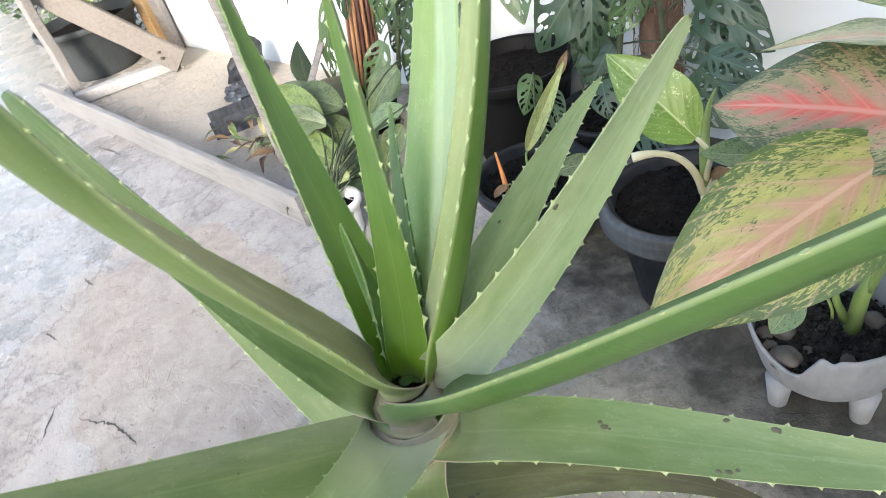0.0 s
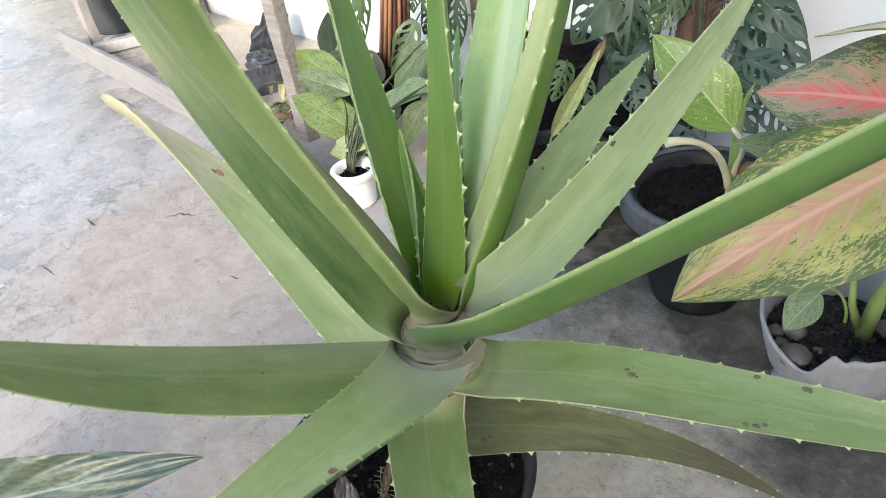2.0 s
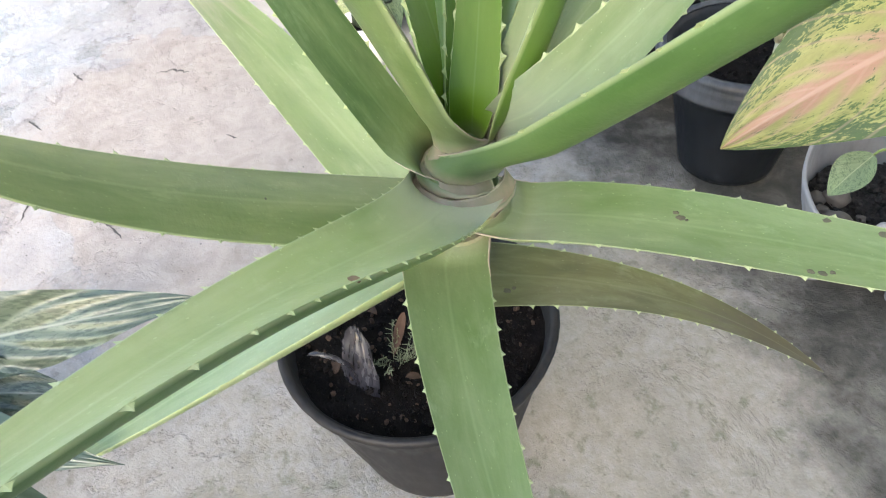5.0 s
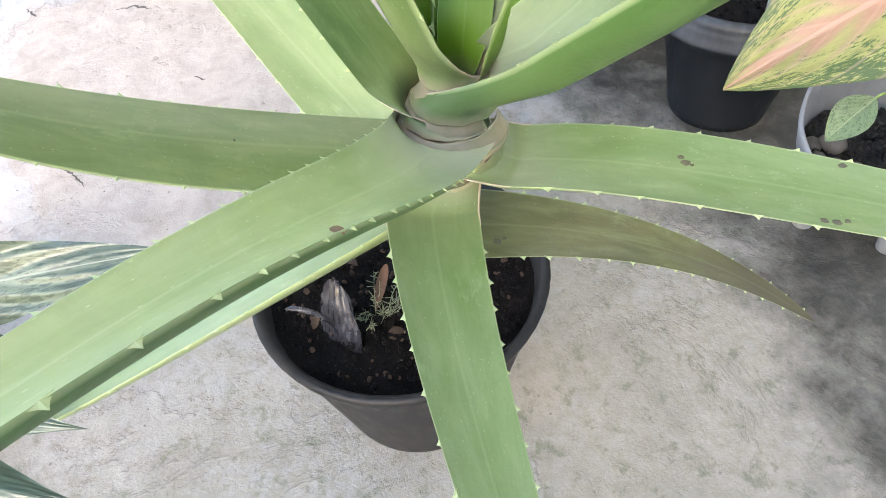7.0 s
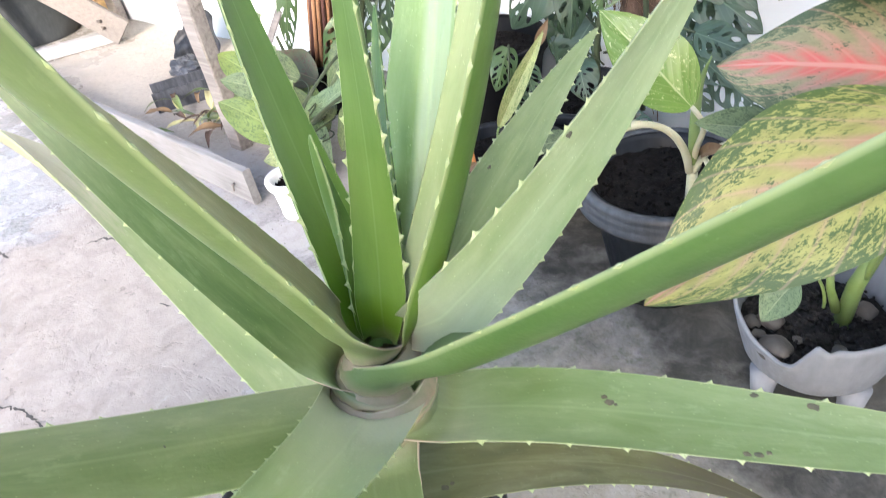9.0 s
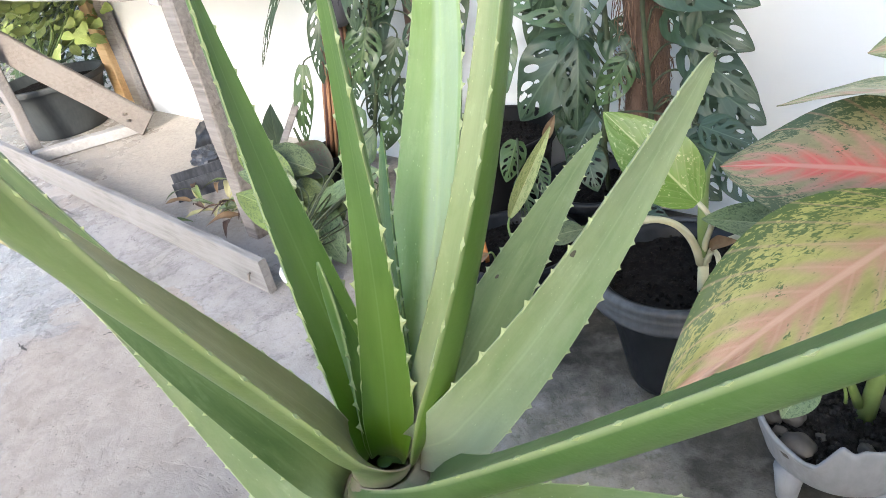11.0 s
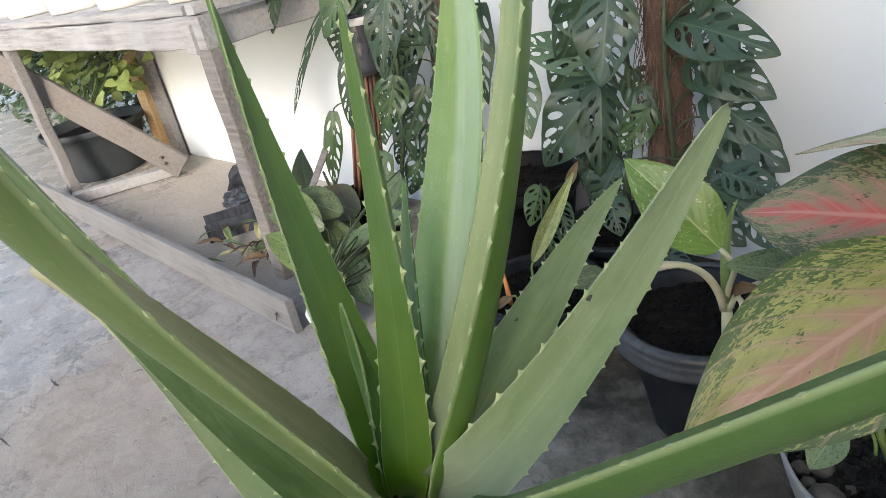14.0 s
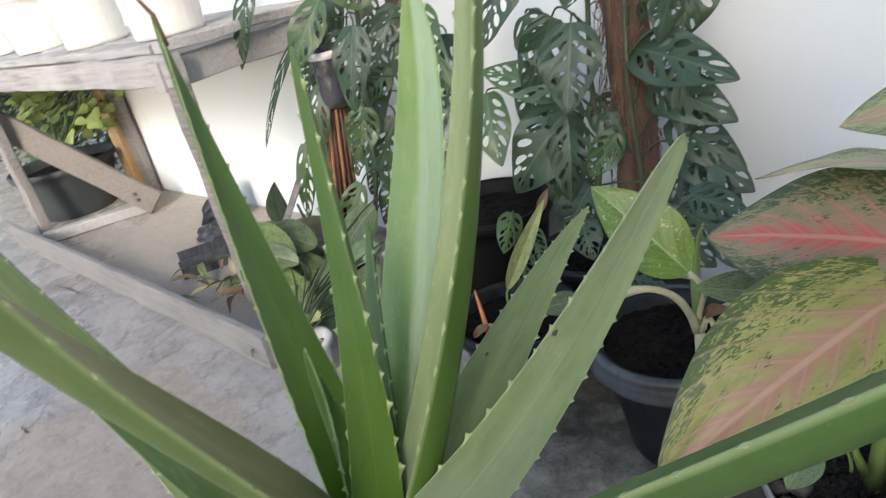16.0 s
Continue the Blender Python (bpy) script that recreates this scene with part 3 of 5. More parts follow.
def curve(a, b, c, d, n=10):
    a, b, c, d = map(Vector, (a, b, c, d))
    return [a * (1 - s) ** 3 + b * 3 * s * (1 - s) ** 2 + c * 3 * s * s * (1 - s) + d * s ** 3 for s in (i / n for i in range(n + 1))]


def lathe(at, profile, sides=48, wobble=None, caps=True):
    """profile: (radius, height) from the inside bottom over the rim to the outside bottom."""
    at = Vector(at)
    rings = []
    for r, z in profile:
        rings.append([at + Vector((r * math.cos(2 * math.pi * k / sides), r * math.sin(2 * math.pi * k / sides), z + (wobble(2 * math.pi * k / sides, z) if wobble else 0))) for k in range(sides)])
    return loft(rings, caps=caps)


def plank(a, b, wide, thick, up=(0, 0, 1), bevel=0.004, seed=1, rough=0.002):
    """A sawn board from a to b; thick is measured along up."""
    a, b = Vector(a), Vector(b)
    x = (b - a).normalized()
    z = (Vector(up) - x * Vector(up).dot(x)).normalized()
    y = z.cross(x)
    rnd = random.Random(seed)
    n = max(2, int((b - a).length / 0.12))
    rings = []
    w, h, c = wide / 2, thick / 2, bevel
    sect = [(-w + c, -h), (w - c, -h), (w, -h + c), (w, h - c), (w - c, h), (-w + c, h), (-w, h - c), (-w, -h + c)]
    for i in range(n + 1):
        p = a + (b - a) * i / n
        dy, dz = rnd.uniform(-rough, rough), rnd.uniform(-rough, rough)
        rings.append([p + y * (u + dy + rnd.uniform(-rough, rough) * 0.4) + z * (v + dz + rnd.uniform(-rough, rough) * 0.4) for u, v in sect])
    return loft(rings)


def soil_disc(at, r, amp=0.008, seed=2, n=16):
    at = Vector(at)
    rings = []
    for i in range(n + 1):
        q = r * i / n + 0.0005
        rings.append([at + Vector((q * math.cos(a), q * math.sin(a), amp * noise.noise(Vector((q * math.cos(a) * 38 + seed, q * math.sin(a) * 38, seed))) + amp * 0.6 * noise.noise(Vector((q * math.cos(a) * 110 + seed, q * math.sin(a) * 110, seed))))) for a in (2 * math.pi * k / 56 for k in range(56))])
    bm = loft(rings, caps=False)
    return bm


def crumbs(at, r, count, size, seed, z=0.004):
    rnd = random.Random(seed)
    bm = bmesh.new()
    for _ in range(count):
        a, q = rnd.uniform(0, 6.283), r * math.sqrt(rnd.random())
        s = size * rnd.uniform(0.4, 1.3)
        c = Vector(at) + Vector((q * math.cos(a), q * math.sin(a), z + rnd.uniform(-0.3, 0.5) * s))
        m = Matrix.Translation(c) @ Euler((rnd.uniform(0, 3), rnd.uniform(0, 3), rnd.uniform(0, 3))).to_matrix().to_4x4() @ Matrix.Diagonal((s * rnd.uniform(0.6, 1.5), s, s * rnd.uniform(0.4, 0.9), 1))
        bmesh.ops.create_icosphere(bm, subdivisions=1, radius=0.5, matrix=m)
    return bm

# ---- the setting ----
def flat_box(x0, x1, y0, y1, z0, z1):
    bm = bmesh.new()
    v = [bm.verts.new((x, y, z)) for z in (z0, z1) for y in (y0, y1) for x in (x0, x1)]
    for f in ((0, 2, 3, 1), (4, 5, 7, 6), (0, 1, 5, 4), (2, 6, 7, 3), (0, 4, 6, 2), (1, 3, 7, 5)):
        bm.faces.new([v[i] for i in f])
    return bm


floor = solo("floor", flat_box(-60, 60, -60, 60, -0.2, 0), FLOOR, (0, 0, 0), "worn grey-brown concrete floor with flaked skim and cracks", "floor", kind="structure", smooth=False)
wall = solo("wall_north", flat_box(-3.42, 6.5, 1.30, 1.48, 0, 2.62), WALL, (0, 1.3, 0), "white painted plaster wall with faint dirt", "wall", kind="structure", smooth=False)


# out-of-view wall, added to keep sun off the aloe and near floor
solo("sun_block_wall", flat_box(6.5, 6.68, -10.6, 1.48, 0, 7.8), WALL, (6.5, -4, 0), "added unseen white wall that blocks the sun", "wall", kind="structure", smooth=False)
# unseen slab, added to hold back skylight above the wall side
solo("ceiling", flat_box(-2.3, 6.5, 0.35, 1.48, 2.62, 2.74), WALL, (0, 0, 2.62), "added unseen ceiling that cuts skylight over the wall side", "ceiling", kind="structure", smooth=False)


def crack(points, wide, seed):
    rnd = random.Random(seed)
    bm = bmesh.new()
    rows = []
    for a, b in zip(points, points[1:]):
        for k in range(7):
            s = k / 7
            rows.append((a[0] + (b[0] - a[0]) * s + rnd.uniform(-1, 1) * wide, a[1] + (b[1] - a[1]) * s + rnd.uniform(-1, 1) * wide))
    rows.append(points[-1])
    d = Vector((points[-1][0] - points[0][0], points[-1][1] - points[0][1], 0)).normalized()
    nrm = Vector((-d.y, d.x, 0))
    vs = []
    for i, (x, y) in enumerate(rows):
        w = wide * (0.25 + 0.75 * math.sin(math.pi * (i + 0.5) / len(rows))) * rnd.uniform(0.4, 1.1)
        vs.append((bm.verts.new(Vector((x, y, 0.0012)) + nrm * w), bm.verts.new(Vector((x, y, 0.0012)) - nrm * w)))
    for (a, b), (c, e) in zip(vs, vs[1:]):
        bm.faces.new((a, b, e, c))
    return part("crack", bm, CRACK, floor, smooth=False)


crack([(-1.056, -0.242), (-0.992, -0.214), (-0.953, -0.197), (-0.899, -0.195), (-0.851, -0.196)], 0.0035, 1)
crack([(-1.466, -0.161), (-1.389, -0.154)], 0.003, 2)
crack([(-1.599, 0.014), (-1.541, 0.015)], 0.004, 3)
crack([(-1.394, 0.166), (-1.374, 0.198), (-1.325, 0.223)], 0.005, 4)
crack([(-0.988, 0.132), (-0.956, 0.143)], 0.003, 5)
crack([(-2.5, 0.47), (-2.29, 0.48)], 0.006, 6)
crack([(-1.15, -0.26), (-1.08, -0.32)], 0.003, 7)

# ---- the aloe ----
aloe = thing("aloe_plant", (-0.06, -0.03, 0.24), "large aloe vera with long toothed green leaves in a black pot", "plant")
LEAVES = {}


def aloe_frame(P, W, f0, f1, q, s):
    P = [Vector(p) for p in P]
    c = P[0] * (1 - s) ** 3 + P[1] * 3 * s * (1 - s) ** 2 + P[2] * 3 * s * s * (1 - s) + P[3] * s ** 3
    t = ((P[1] - P[0]) * (1 - s) ** 2 + (P[2] - P[1]) * 2 * s * (1 - s) + (P[3] - P[2]) * s * s).normalized()
    e1 = t.cross(Vector((0, 0, 1))).normalized()
    e2 = t.cross(e1)
    ph = f0 + (f1 - f0) * s
    side = e1 * math.cos(ph) + e2 * math.sin(ph)
    w = W * (1 - s) ** q * (1 - 0.15 * math.exp(-25 * s))
    return c, t, side, side.cross(t), w


STEM = [(-0.062, -0.035, 0.20), (-0.055, -0.032, 0.29), (-0.042, -0.024, 0.37), (-0.026, -0.012, 0.44), (-0.022, -0.004, 0.485)]


def stem_axis(z):
    for a, b in zip(STEM, STEM[1:]):
        if z <= b[2]:
            return Vector(a).lerp(Vector(b), max(0.0, (z - a[2]) / (b[2] - a[2])))
    return Vector(STEM[-1])


# radius and rim height of each leaf's clasping base, the inner ones nested in the outer
GIRTH = dict(F=0.012, H=0.006, I=0.006, G=0.015, J=0.016, E=0.020, D=0.017, R2=0.020, K=0.0235, R1=0.029, RR=0.0365, Lf=0.042, M=0.040, N=0.042, O=0.049, Rh=0.040, Q=0.034, S=0.030, P=0.034)
FOOT = dict(F=0.499, H=0.494, I=0.494, G=0.499, J=0.498, E=0.500, D=0.499, R2=0.499, K=0.515, R1=0.505, RR=0.491, Lf=0.479, M=0.440, N=0.446, O=0.459, Rh=0.444, Q=0.420, S=0.405, P=0.410)

# how far each collar closes in and rises to the next leaf inside it
COLLAR = dict(K=(0.30, 0.0), RR=(0.66, 0.019), Lf=(0.84, 0.010), O=(0.82, 0.017), N=(0.8, 0.014), M=(0.8, 0.014), Rh=(0.8, 0.014), R1=(0.7, 0.004), Q=(0.8, 0.012), P=(0.8, 0.012), S=(0.8, 0.012))


def aloe_leaf(key, tone, P, W, f0, f1, q, label="", thick=0.017, cup=0.07, teeth=0.024, wave=0.0, clasp=2.7, wrap=0.13, spine=1.0, fold=2.0, under=""):
    foot = FOOT[key]
    R = GIRTH[key]
    rings, n, half = [], 60, 14
    across = [-math.cos(math.pi * k / half) for k in range(half + 1)]
    steps = [min((i / n) ** 1.35, 0.997) for i in range(n + 1)]
    for s in steps:
        c, t, side, nrm, w = aloe_frame(P, W, f0, f1, q, s)
        c = c + side * (wave * math.sin(9 * s) * w)
        th = thick * (w / W) ** 0.7 * min(1.0, 0.5 + s * 6)
        ring = []
        for x in across:
            ring.append(c + side * (x * w / 2) - nrm * (cup * w * (1 - abs(x) ** fold)))
        for x in reversed(across):
            ring.append(c + side * (x * w / 2 * 0.99) - nrm * (cup * w * (1 - abs(x) ** fold) + 0.0012 + th * max(0.0, 1 - x * x) ** 0.62))
        if s < wrap:
            # near the stem the blade opens into a cup that clasps it
            k0 = s / wrap
            g = (1 - k0) ** 2 * (1 + 2 * k0)
            ax = stem_axis(foot)
            d = Vector(P[2]) - Vector(P[0])
            out = Vector((d.x, d.y, 0)).normalized()
            sd = Vector((-out.y, out.x, 0))
            if sd.dot(side) < 0:
                sd = -sd
            spread = clasp * (1 - k0) + min(clasp, 1.5) * k0
            for k, p in enumerate(ring):
                inner = k <= half
                x = across[k] if inner else -across[k - half - 1]
                r = R * (1 + 0.2 * k0) + (0 if inner else 0.0010 + 0.005 * (1 - x * x))
                rim = foot + 0.25 * s * (1 - 0.6 * x * x)
                ring[k] = p.lerp(Vector((ax.x, ax.y, rim)) + out * (r * math.cos(x * spread)) + sd * (r * math.sin(x * spread)), g)
            if s == 0:
                low = Vector((ax.x, ax.y, foot))
                tight, lift = COLLAR.get(key, (0.75, 0.006))
                rings.append([low + (p - low) * tight + Vector((0, 0, lift)) for p in ring])
        rings.append(ring)
    bm = loft(rings)
    uv = bm.loops.layers.uv.new("UVMap")
    bm.verts.index_update()
    k = len(rings[0])
    for f in bm.faces:
        for lp in f.loops:
            i, j = divmod(lp.vert.index, k)
            v = 0.5 + 0.5 * (across[j] if j <= half else -across[j - half - 1])
            lp[uv].uv = (steps[max(0, i - 1)], v)
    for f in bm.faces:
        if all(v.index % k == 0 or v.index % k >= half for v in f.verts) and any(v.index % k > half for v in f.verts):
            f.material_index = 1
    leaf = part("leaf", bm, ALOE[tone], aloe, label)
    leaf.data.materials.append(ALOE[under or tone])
    LEAVES[key] = (leaf, (P, W, f0, f1, q), cup, thick, fold)
    if key in ("RR", "Lf", "K", "O", "Rh", "Q"):
        for j in (0, half):
            rim = [rings[i][j] for i in range(1, 13)]
            part("papery_edge", tube(rim, [0.0011] * 6 + [0.001, 0.0009, 0.0008, 0.0006, 0.0005, 0.0003], 6), HUSK, leaf, "dry tan papery edge")
    # toothed margins
    rnd = random.Random(len(LEAVES))
    length = sum((aloe_frame(P, W, f0, f1, q, (i + 1) / 20)[0] - aloe_frame(P, W, f0, f1, q, i / 20)[0]).length for i in range(20))
    tb = bmesh.new()
    for sgn in (-1, 1):
        d = 0.17 * length
        while d < length * 0.97:
            s = d / length
            c, t, side, nrm, w = aloe_frame(P, W, f0, f1, q, s)
            c = c + side * (wave * math.sin(9 * s) * w)
            z = rnd.uniform(0.75, 1.10) * (1.0 - 0.35 * s) * (0.40 + 0.42 * spine)
            e = c + side * (sgn * w / 2 * 0.985) - nrm * 0.0006
            o = side * sgn
            foot_a, foot_b = e - t * 0.0125 * z - o * 0.0010, e + t * 0.0085 * z - o * 0.0010
            mid_a, mid_b = e - t * 0.0030 * z + o * 0.0026 * z, e + t * 0.0036 * z + o * 0.0024 * z
            u, v = e + nrm * 0.0016 * z, e - nrm * 0.0022 * z
            tp = e + o * 0.0064 * z + t * 0.0022 * z
            vs = [tb.verts.new(p) for p in (foot_a, u, foot_b, v, tp, mid_a, mid_b)]
            for f in ((0, 1, 5), (1, 4, 5), (1, 6, 4), (1, 2, 6), (2, 3, 6), (3, 4, 6), (3, 5, 4), (3, 0, 5)):
                tb.faces.new([vs[i] for i in f])
            d += teeth * rnd.uniform(0.8, 1.25)
    part("margin_spines", tb, SPINE, leaf, "pale yellow-green marginal spines", smooth=False, kind="stuff")
    return leaf


def scar(key, s, x, r, long=1.5, tone=None, below=False):
    """A healed mark on the upper face of a leaf, or on its underside."""
    leaf, shape, cup, thick, fold = LEAVES[key]
    c, t, side, nrm, w = aloe_frame(*shape, s)
    p = c + side * (x * w / 2) - nrm * (cup * w * (1 - abs(x) ** fold)) + nrm * 0.0004
    if below:
        p -= nrm * (0.0022 + thick * (w / shape[1]) ** 0.7 * (1 - x * x) ** 0.62)
        nrm = -nrm
    rnd = random.Random(int(s * 1000) + int(x * 77))
    bm = bmesh.new()
    mid = bm.verts.new(p + nrm * 0.0012)
    rim = []
    for k in range(12):
        a = 2 * math.pi * k / 12
        q = r * rnd.uniform(0.7, 1.15)
        rim.append(bm.verts.new(p + t * (q * long * math.cos(a)) + side * (q * math.sin(a))))
    for a, b in zip(rim, rim[1:] + rim[:1]):
        bm.faces.new((mid, a, b))
    part("scar", bm, tone or SCAR, leaf, "dark healed scar")


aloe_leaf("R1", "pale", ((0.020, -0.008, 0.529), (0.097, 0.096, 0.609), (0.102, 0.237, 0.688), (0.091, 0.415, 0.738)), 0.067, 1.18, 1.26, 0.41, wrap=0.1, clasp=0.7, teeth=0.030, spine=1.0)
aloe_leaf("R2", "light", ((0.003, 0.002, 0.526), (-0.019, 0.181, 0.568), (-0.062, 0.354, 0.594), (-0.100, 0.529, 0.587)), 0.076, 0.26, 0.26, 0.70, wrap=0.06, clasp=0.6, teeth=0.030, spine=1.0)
aloe_leaf("RR", "deep_shaded", ((0.006, 0.003, 0.502), (0.154, -0.015, 0.641), (0.289, -0.033, 0.789), (0.428, -0.035, 0.931)), 0.058, -0.26, -0.25, 0.45, thick=0.02, cup=0.05, teeth=0.034, spine=1.0, clasp=2.5, wrap=0.16)
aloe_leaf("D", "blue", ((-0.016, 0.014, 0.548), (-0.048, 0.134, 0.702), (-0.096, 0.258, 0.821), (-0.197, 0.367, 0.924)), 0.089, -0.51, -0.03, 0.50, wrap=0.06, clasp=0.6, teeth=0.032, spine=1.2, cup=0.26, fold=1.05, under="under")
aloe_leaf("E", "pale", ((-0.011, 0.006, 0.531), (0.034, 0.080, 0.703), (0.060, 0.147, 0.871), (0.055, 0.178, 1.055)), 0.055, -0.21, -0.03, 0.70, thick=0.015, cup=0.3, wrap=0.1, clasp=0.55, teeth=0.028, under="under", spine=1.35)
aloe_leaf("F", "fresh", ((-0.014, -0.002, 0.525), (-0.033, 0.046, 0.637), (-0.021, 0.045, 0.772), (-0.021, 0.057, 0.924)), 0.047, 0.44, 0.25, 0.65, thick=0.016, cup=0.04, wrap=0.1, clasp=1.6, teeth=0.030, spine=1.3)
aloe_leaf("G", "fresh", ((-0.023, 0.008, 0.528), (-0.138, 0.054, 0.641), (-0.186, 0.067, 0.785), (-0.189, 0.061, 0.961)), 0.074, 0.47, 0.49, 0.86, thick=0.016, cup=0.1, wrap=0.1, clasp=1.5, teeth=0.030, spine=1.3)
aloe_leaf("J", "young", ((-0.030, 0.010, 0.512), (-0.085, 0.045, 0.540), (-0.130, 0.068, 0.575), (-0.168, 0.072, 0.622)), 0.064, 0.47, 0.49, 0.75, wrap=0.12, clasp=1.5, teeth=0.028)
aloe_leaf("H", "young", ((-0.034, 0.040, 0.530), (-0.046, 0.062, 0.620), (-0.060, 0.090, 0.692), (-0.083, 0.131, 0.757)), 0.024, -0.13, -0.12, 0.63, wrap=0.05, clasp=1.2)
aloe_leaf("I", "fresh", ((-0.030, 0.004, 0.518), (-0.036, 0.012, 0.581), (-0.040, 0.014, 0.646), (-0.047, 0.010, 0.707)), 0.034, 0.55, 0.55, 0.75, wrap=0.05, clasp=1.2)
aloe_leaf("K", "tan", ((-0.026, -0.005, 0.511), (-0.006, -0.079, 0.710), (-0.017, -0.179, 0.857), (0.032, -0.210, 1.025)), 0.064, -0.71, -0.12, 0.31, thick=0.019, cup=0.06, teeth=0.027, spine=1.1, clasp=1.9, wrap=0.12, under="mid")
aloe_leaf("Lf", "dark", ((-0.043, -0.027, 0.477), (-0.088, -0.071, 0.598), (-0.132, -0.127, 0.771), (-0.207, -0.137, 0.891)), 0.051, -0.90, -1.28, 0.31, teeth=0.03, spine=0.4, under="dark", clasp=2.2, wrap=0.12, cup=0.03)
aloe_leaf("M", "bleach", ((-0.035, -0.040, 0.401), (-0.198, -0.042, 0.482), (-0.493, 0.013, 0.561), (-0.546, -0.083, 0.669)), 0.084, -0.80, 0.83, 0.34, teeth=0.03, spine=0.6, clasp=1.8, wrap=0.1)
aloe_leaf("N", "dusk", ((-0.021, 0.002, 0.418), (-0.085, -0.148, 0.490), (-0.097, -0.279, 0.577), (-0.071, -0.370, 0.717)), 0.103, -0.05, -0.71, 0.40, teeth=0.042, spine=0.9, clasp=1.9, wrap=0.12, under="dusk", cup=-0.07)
aloe_leaf("O", "worn", ((-0.027, -0.013, 0.463), (0.065, -0.130, 0.529), (0.120, -0.257, 0.672), (0.266, -0.424, 0.793)), 0.089, -0.53, -0.14, 0.77, thick=0.024, clasp=1.8, wrap=0.16, teeth=0.026, spine=0.6, under="deep_shaded", cup=0.15)
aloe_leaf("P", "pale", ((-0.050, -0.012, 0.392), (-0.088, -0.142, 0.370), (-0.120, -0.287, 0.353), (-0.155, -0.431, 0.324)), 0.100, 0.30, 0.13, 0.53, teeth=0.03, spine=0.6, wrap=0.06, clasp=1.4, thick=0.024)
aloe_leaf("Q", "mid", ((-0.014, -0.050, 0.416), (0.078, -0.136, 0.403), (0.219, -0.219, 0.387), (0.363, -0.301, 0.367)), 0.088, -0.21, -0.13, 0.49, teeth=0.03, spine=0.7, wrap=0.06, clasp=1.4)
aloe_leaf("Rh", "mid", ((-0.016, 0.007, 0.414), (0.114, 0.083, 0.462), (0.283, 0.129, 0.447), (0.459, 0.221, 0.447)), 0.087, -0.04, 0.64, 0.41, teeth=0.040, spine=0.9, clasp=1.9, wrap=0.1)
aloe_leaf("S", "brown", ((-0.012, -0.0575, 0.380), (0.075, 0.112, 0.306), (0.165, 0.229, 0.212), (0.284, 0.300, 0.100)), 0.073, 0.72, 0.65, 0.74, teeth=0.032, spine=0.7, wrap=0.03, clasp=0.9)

for args in (("Rh", 0.38, -0.33, 0.0022), ("Rh", 0.39, -0.20, 0.0030), ("Rh", 0.40, -0.16, 0.0014), ("Rh", 0.60, 0.80, 0.0022), ("Rh", 0.617, 0.78, 0.0026), ("Rh", 0.63, 0.70, 0.0018), ("Rh", 0.61, -0.86, 0.0024), ("Rh", 0.69, -0.8, 0.0036), ("R2", 0.39, -0.55, 0.0020), ("R1", 0.48, -0.80, 0.0026), ("S", 0.12, 0.5, 0.0030), ("S", 0.135, 0.42, 0.0018), ("N", 0.44, 0.05, 0.0015, 0.6), ("M", 0.13, -0.1, 0.0012), ("M", 0.64, 0.35, 0.0050, 1.7, DRY), ("M", 0.65, 0.22, 0.0022, 2.5, SCAR), ("O", 0.60, -0.86, 0.0040, 1.6, DRY), ("Lf", 0.89, -0.3, 0.0030, 1.6, LESION, True), ("Lf", 0.80, 0.3, 0.0026, 1.6, LESION, True), ("Lf", 0.73, 0.45, 0.0026, 1.6, LESION, True)):
    scar(*args)
part("dry_tip", tube([(-0.1885, 0.0622, 0.930), (-0.1892, 0.0612, 0.955), (-0.194, 0.054, 0.972), (-0.203, 0.043, 0.978)], [0.0032, 0.0022, 0.0014, 0.0006], 6), DRY, LEAVES["G"][0], "thin curled dry leaf tip")
part("dry_tip", tube([(0.0913, 0.411, 0.7372), (0.0908, 0.4175, 0.7388)], [0.0022, 0.0016], 8), SCAR, LEAVES["R1"][0], "blunt brown leaf tip")
# the stem where the leaves join
part("stem", tube(STEM, [0.028, 0.029, 0.031, 0.026, 0.010], 18), STEM_SKIN, aloe, "thick pale stem with papery leaf scars")
core = [(0.030, 0.385), (0.036, 0.41), (0.0375, 0.44), (0.034, 0.460), (0.027, 0.478), (0.021, 0.496), (0.015, 0.508), (0.004, 0.513)]
heart = loft([[Vector((stem_axis(z).x + r * math.cos(a), stem_axis(z).y + r * math.sin(a), z)) for a in (2 * math.pi * i / 28 for i in range(28))] for r, z in core])
layer = heart.loops.layers.uv.new("UVMap")
for face in heart.faces:
    for lp in face.loops:
        lp[layer].uv = (0.3, 0.35)
part("crown", heart, ALOE["core"], aloe, "green heart where the young leaves join")
for z, r in ((0.31, 0.033), (0.335, 0.036)):
    c = stem_axis(z)
    rings = []
    for dz, rr in ((-0.014, r * 0.9), (-0.004, r * 1.0), (0.004, r * 1.02), (0.014, r * 0.95)):
        rings.append([Vector((c.x + rr * math.cos(a), c.y + rr * math.sin(a), z + dz + 0.004 * math.sin(2 * a + z * 90))) for a in (2 * math.pi * i / 28 for i in range(28))])
    part("leaf_sheath", loft(rings, caps=False), HUSK, aloe, "papery clasping leaf base")

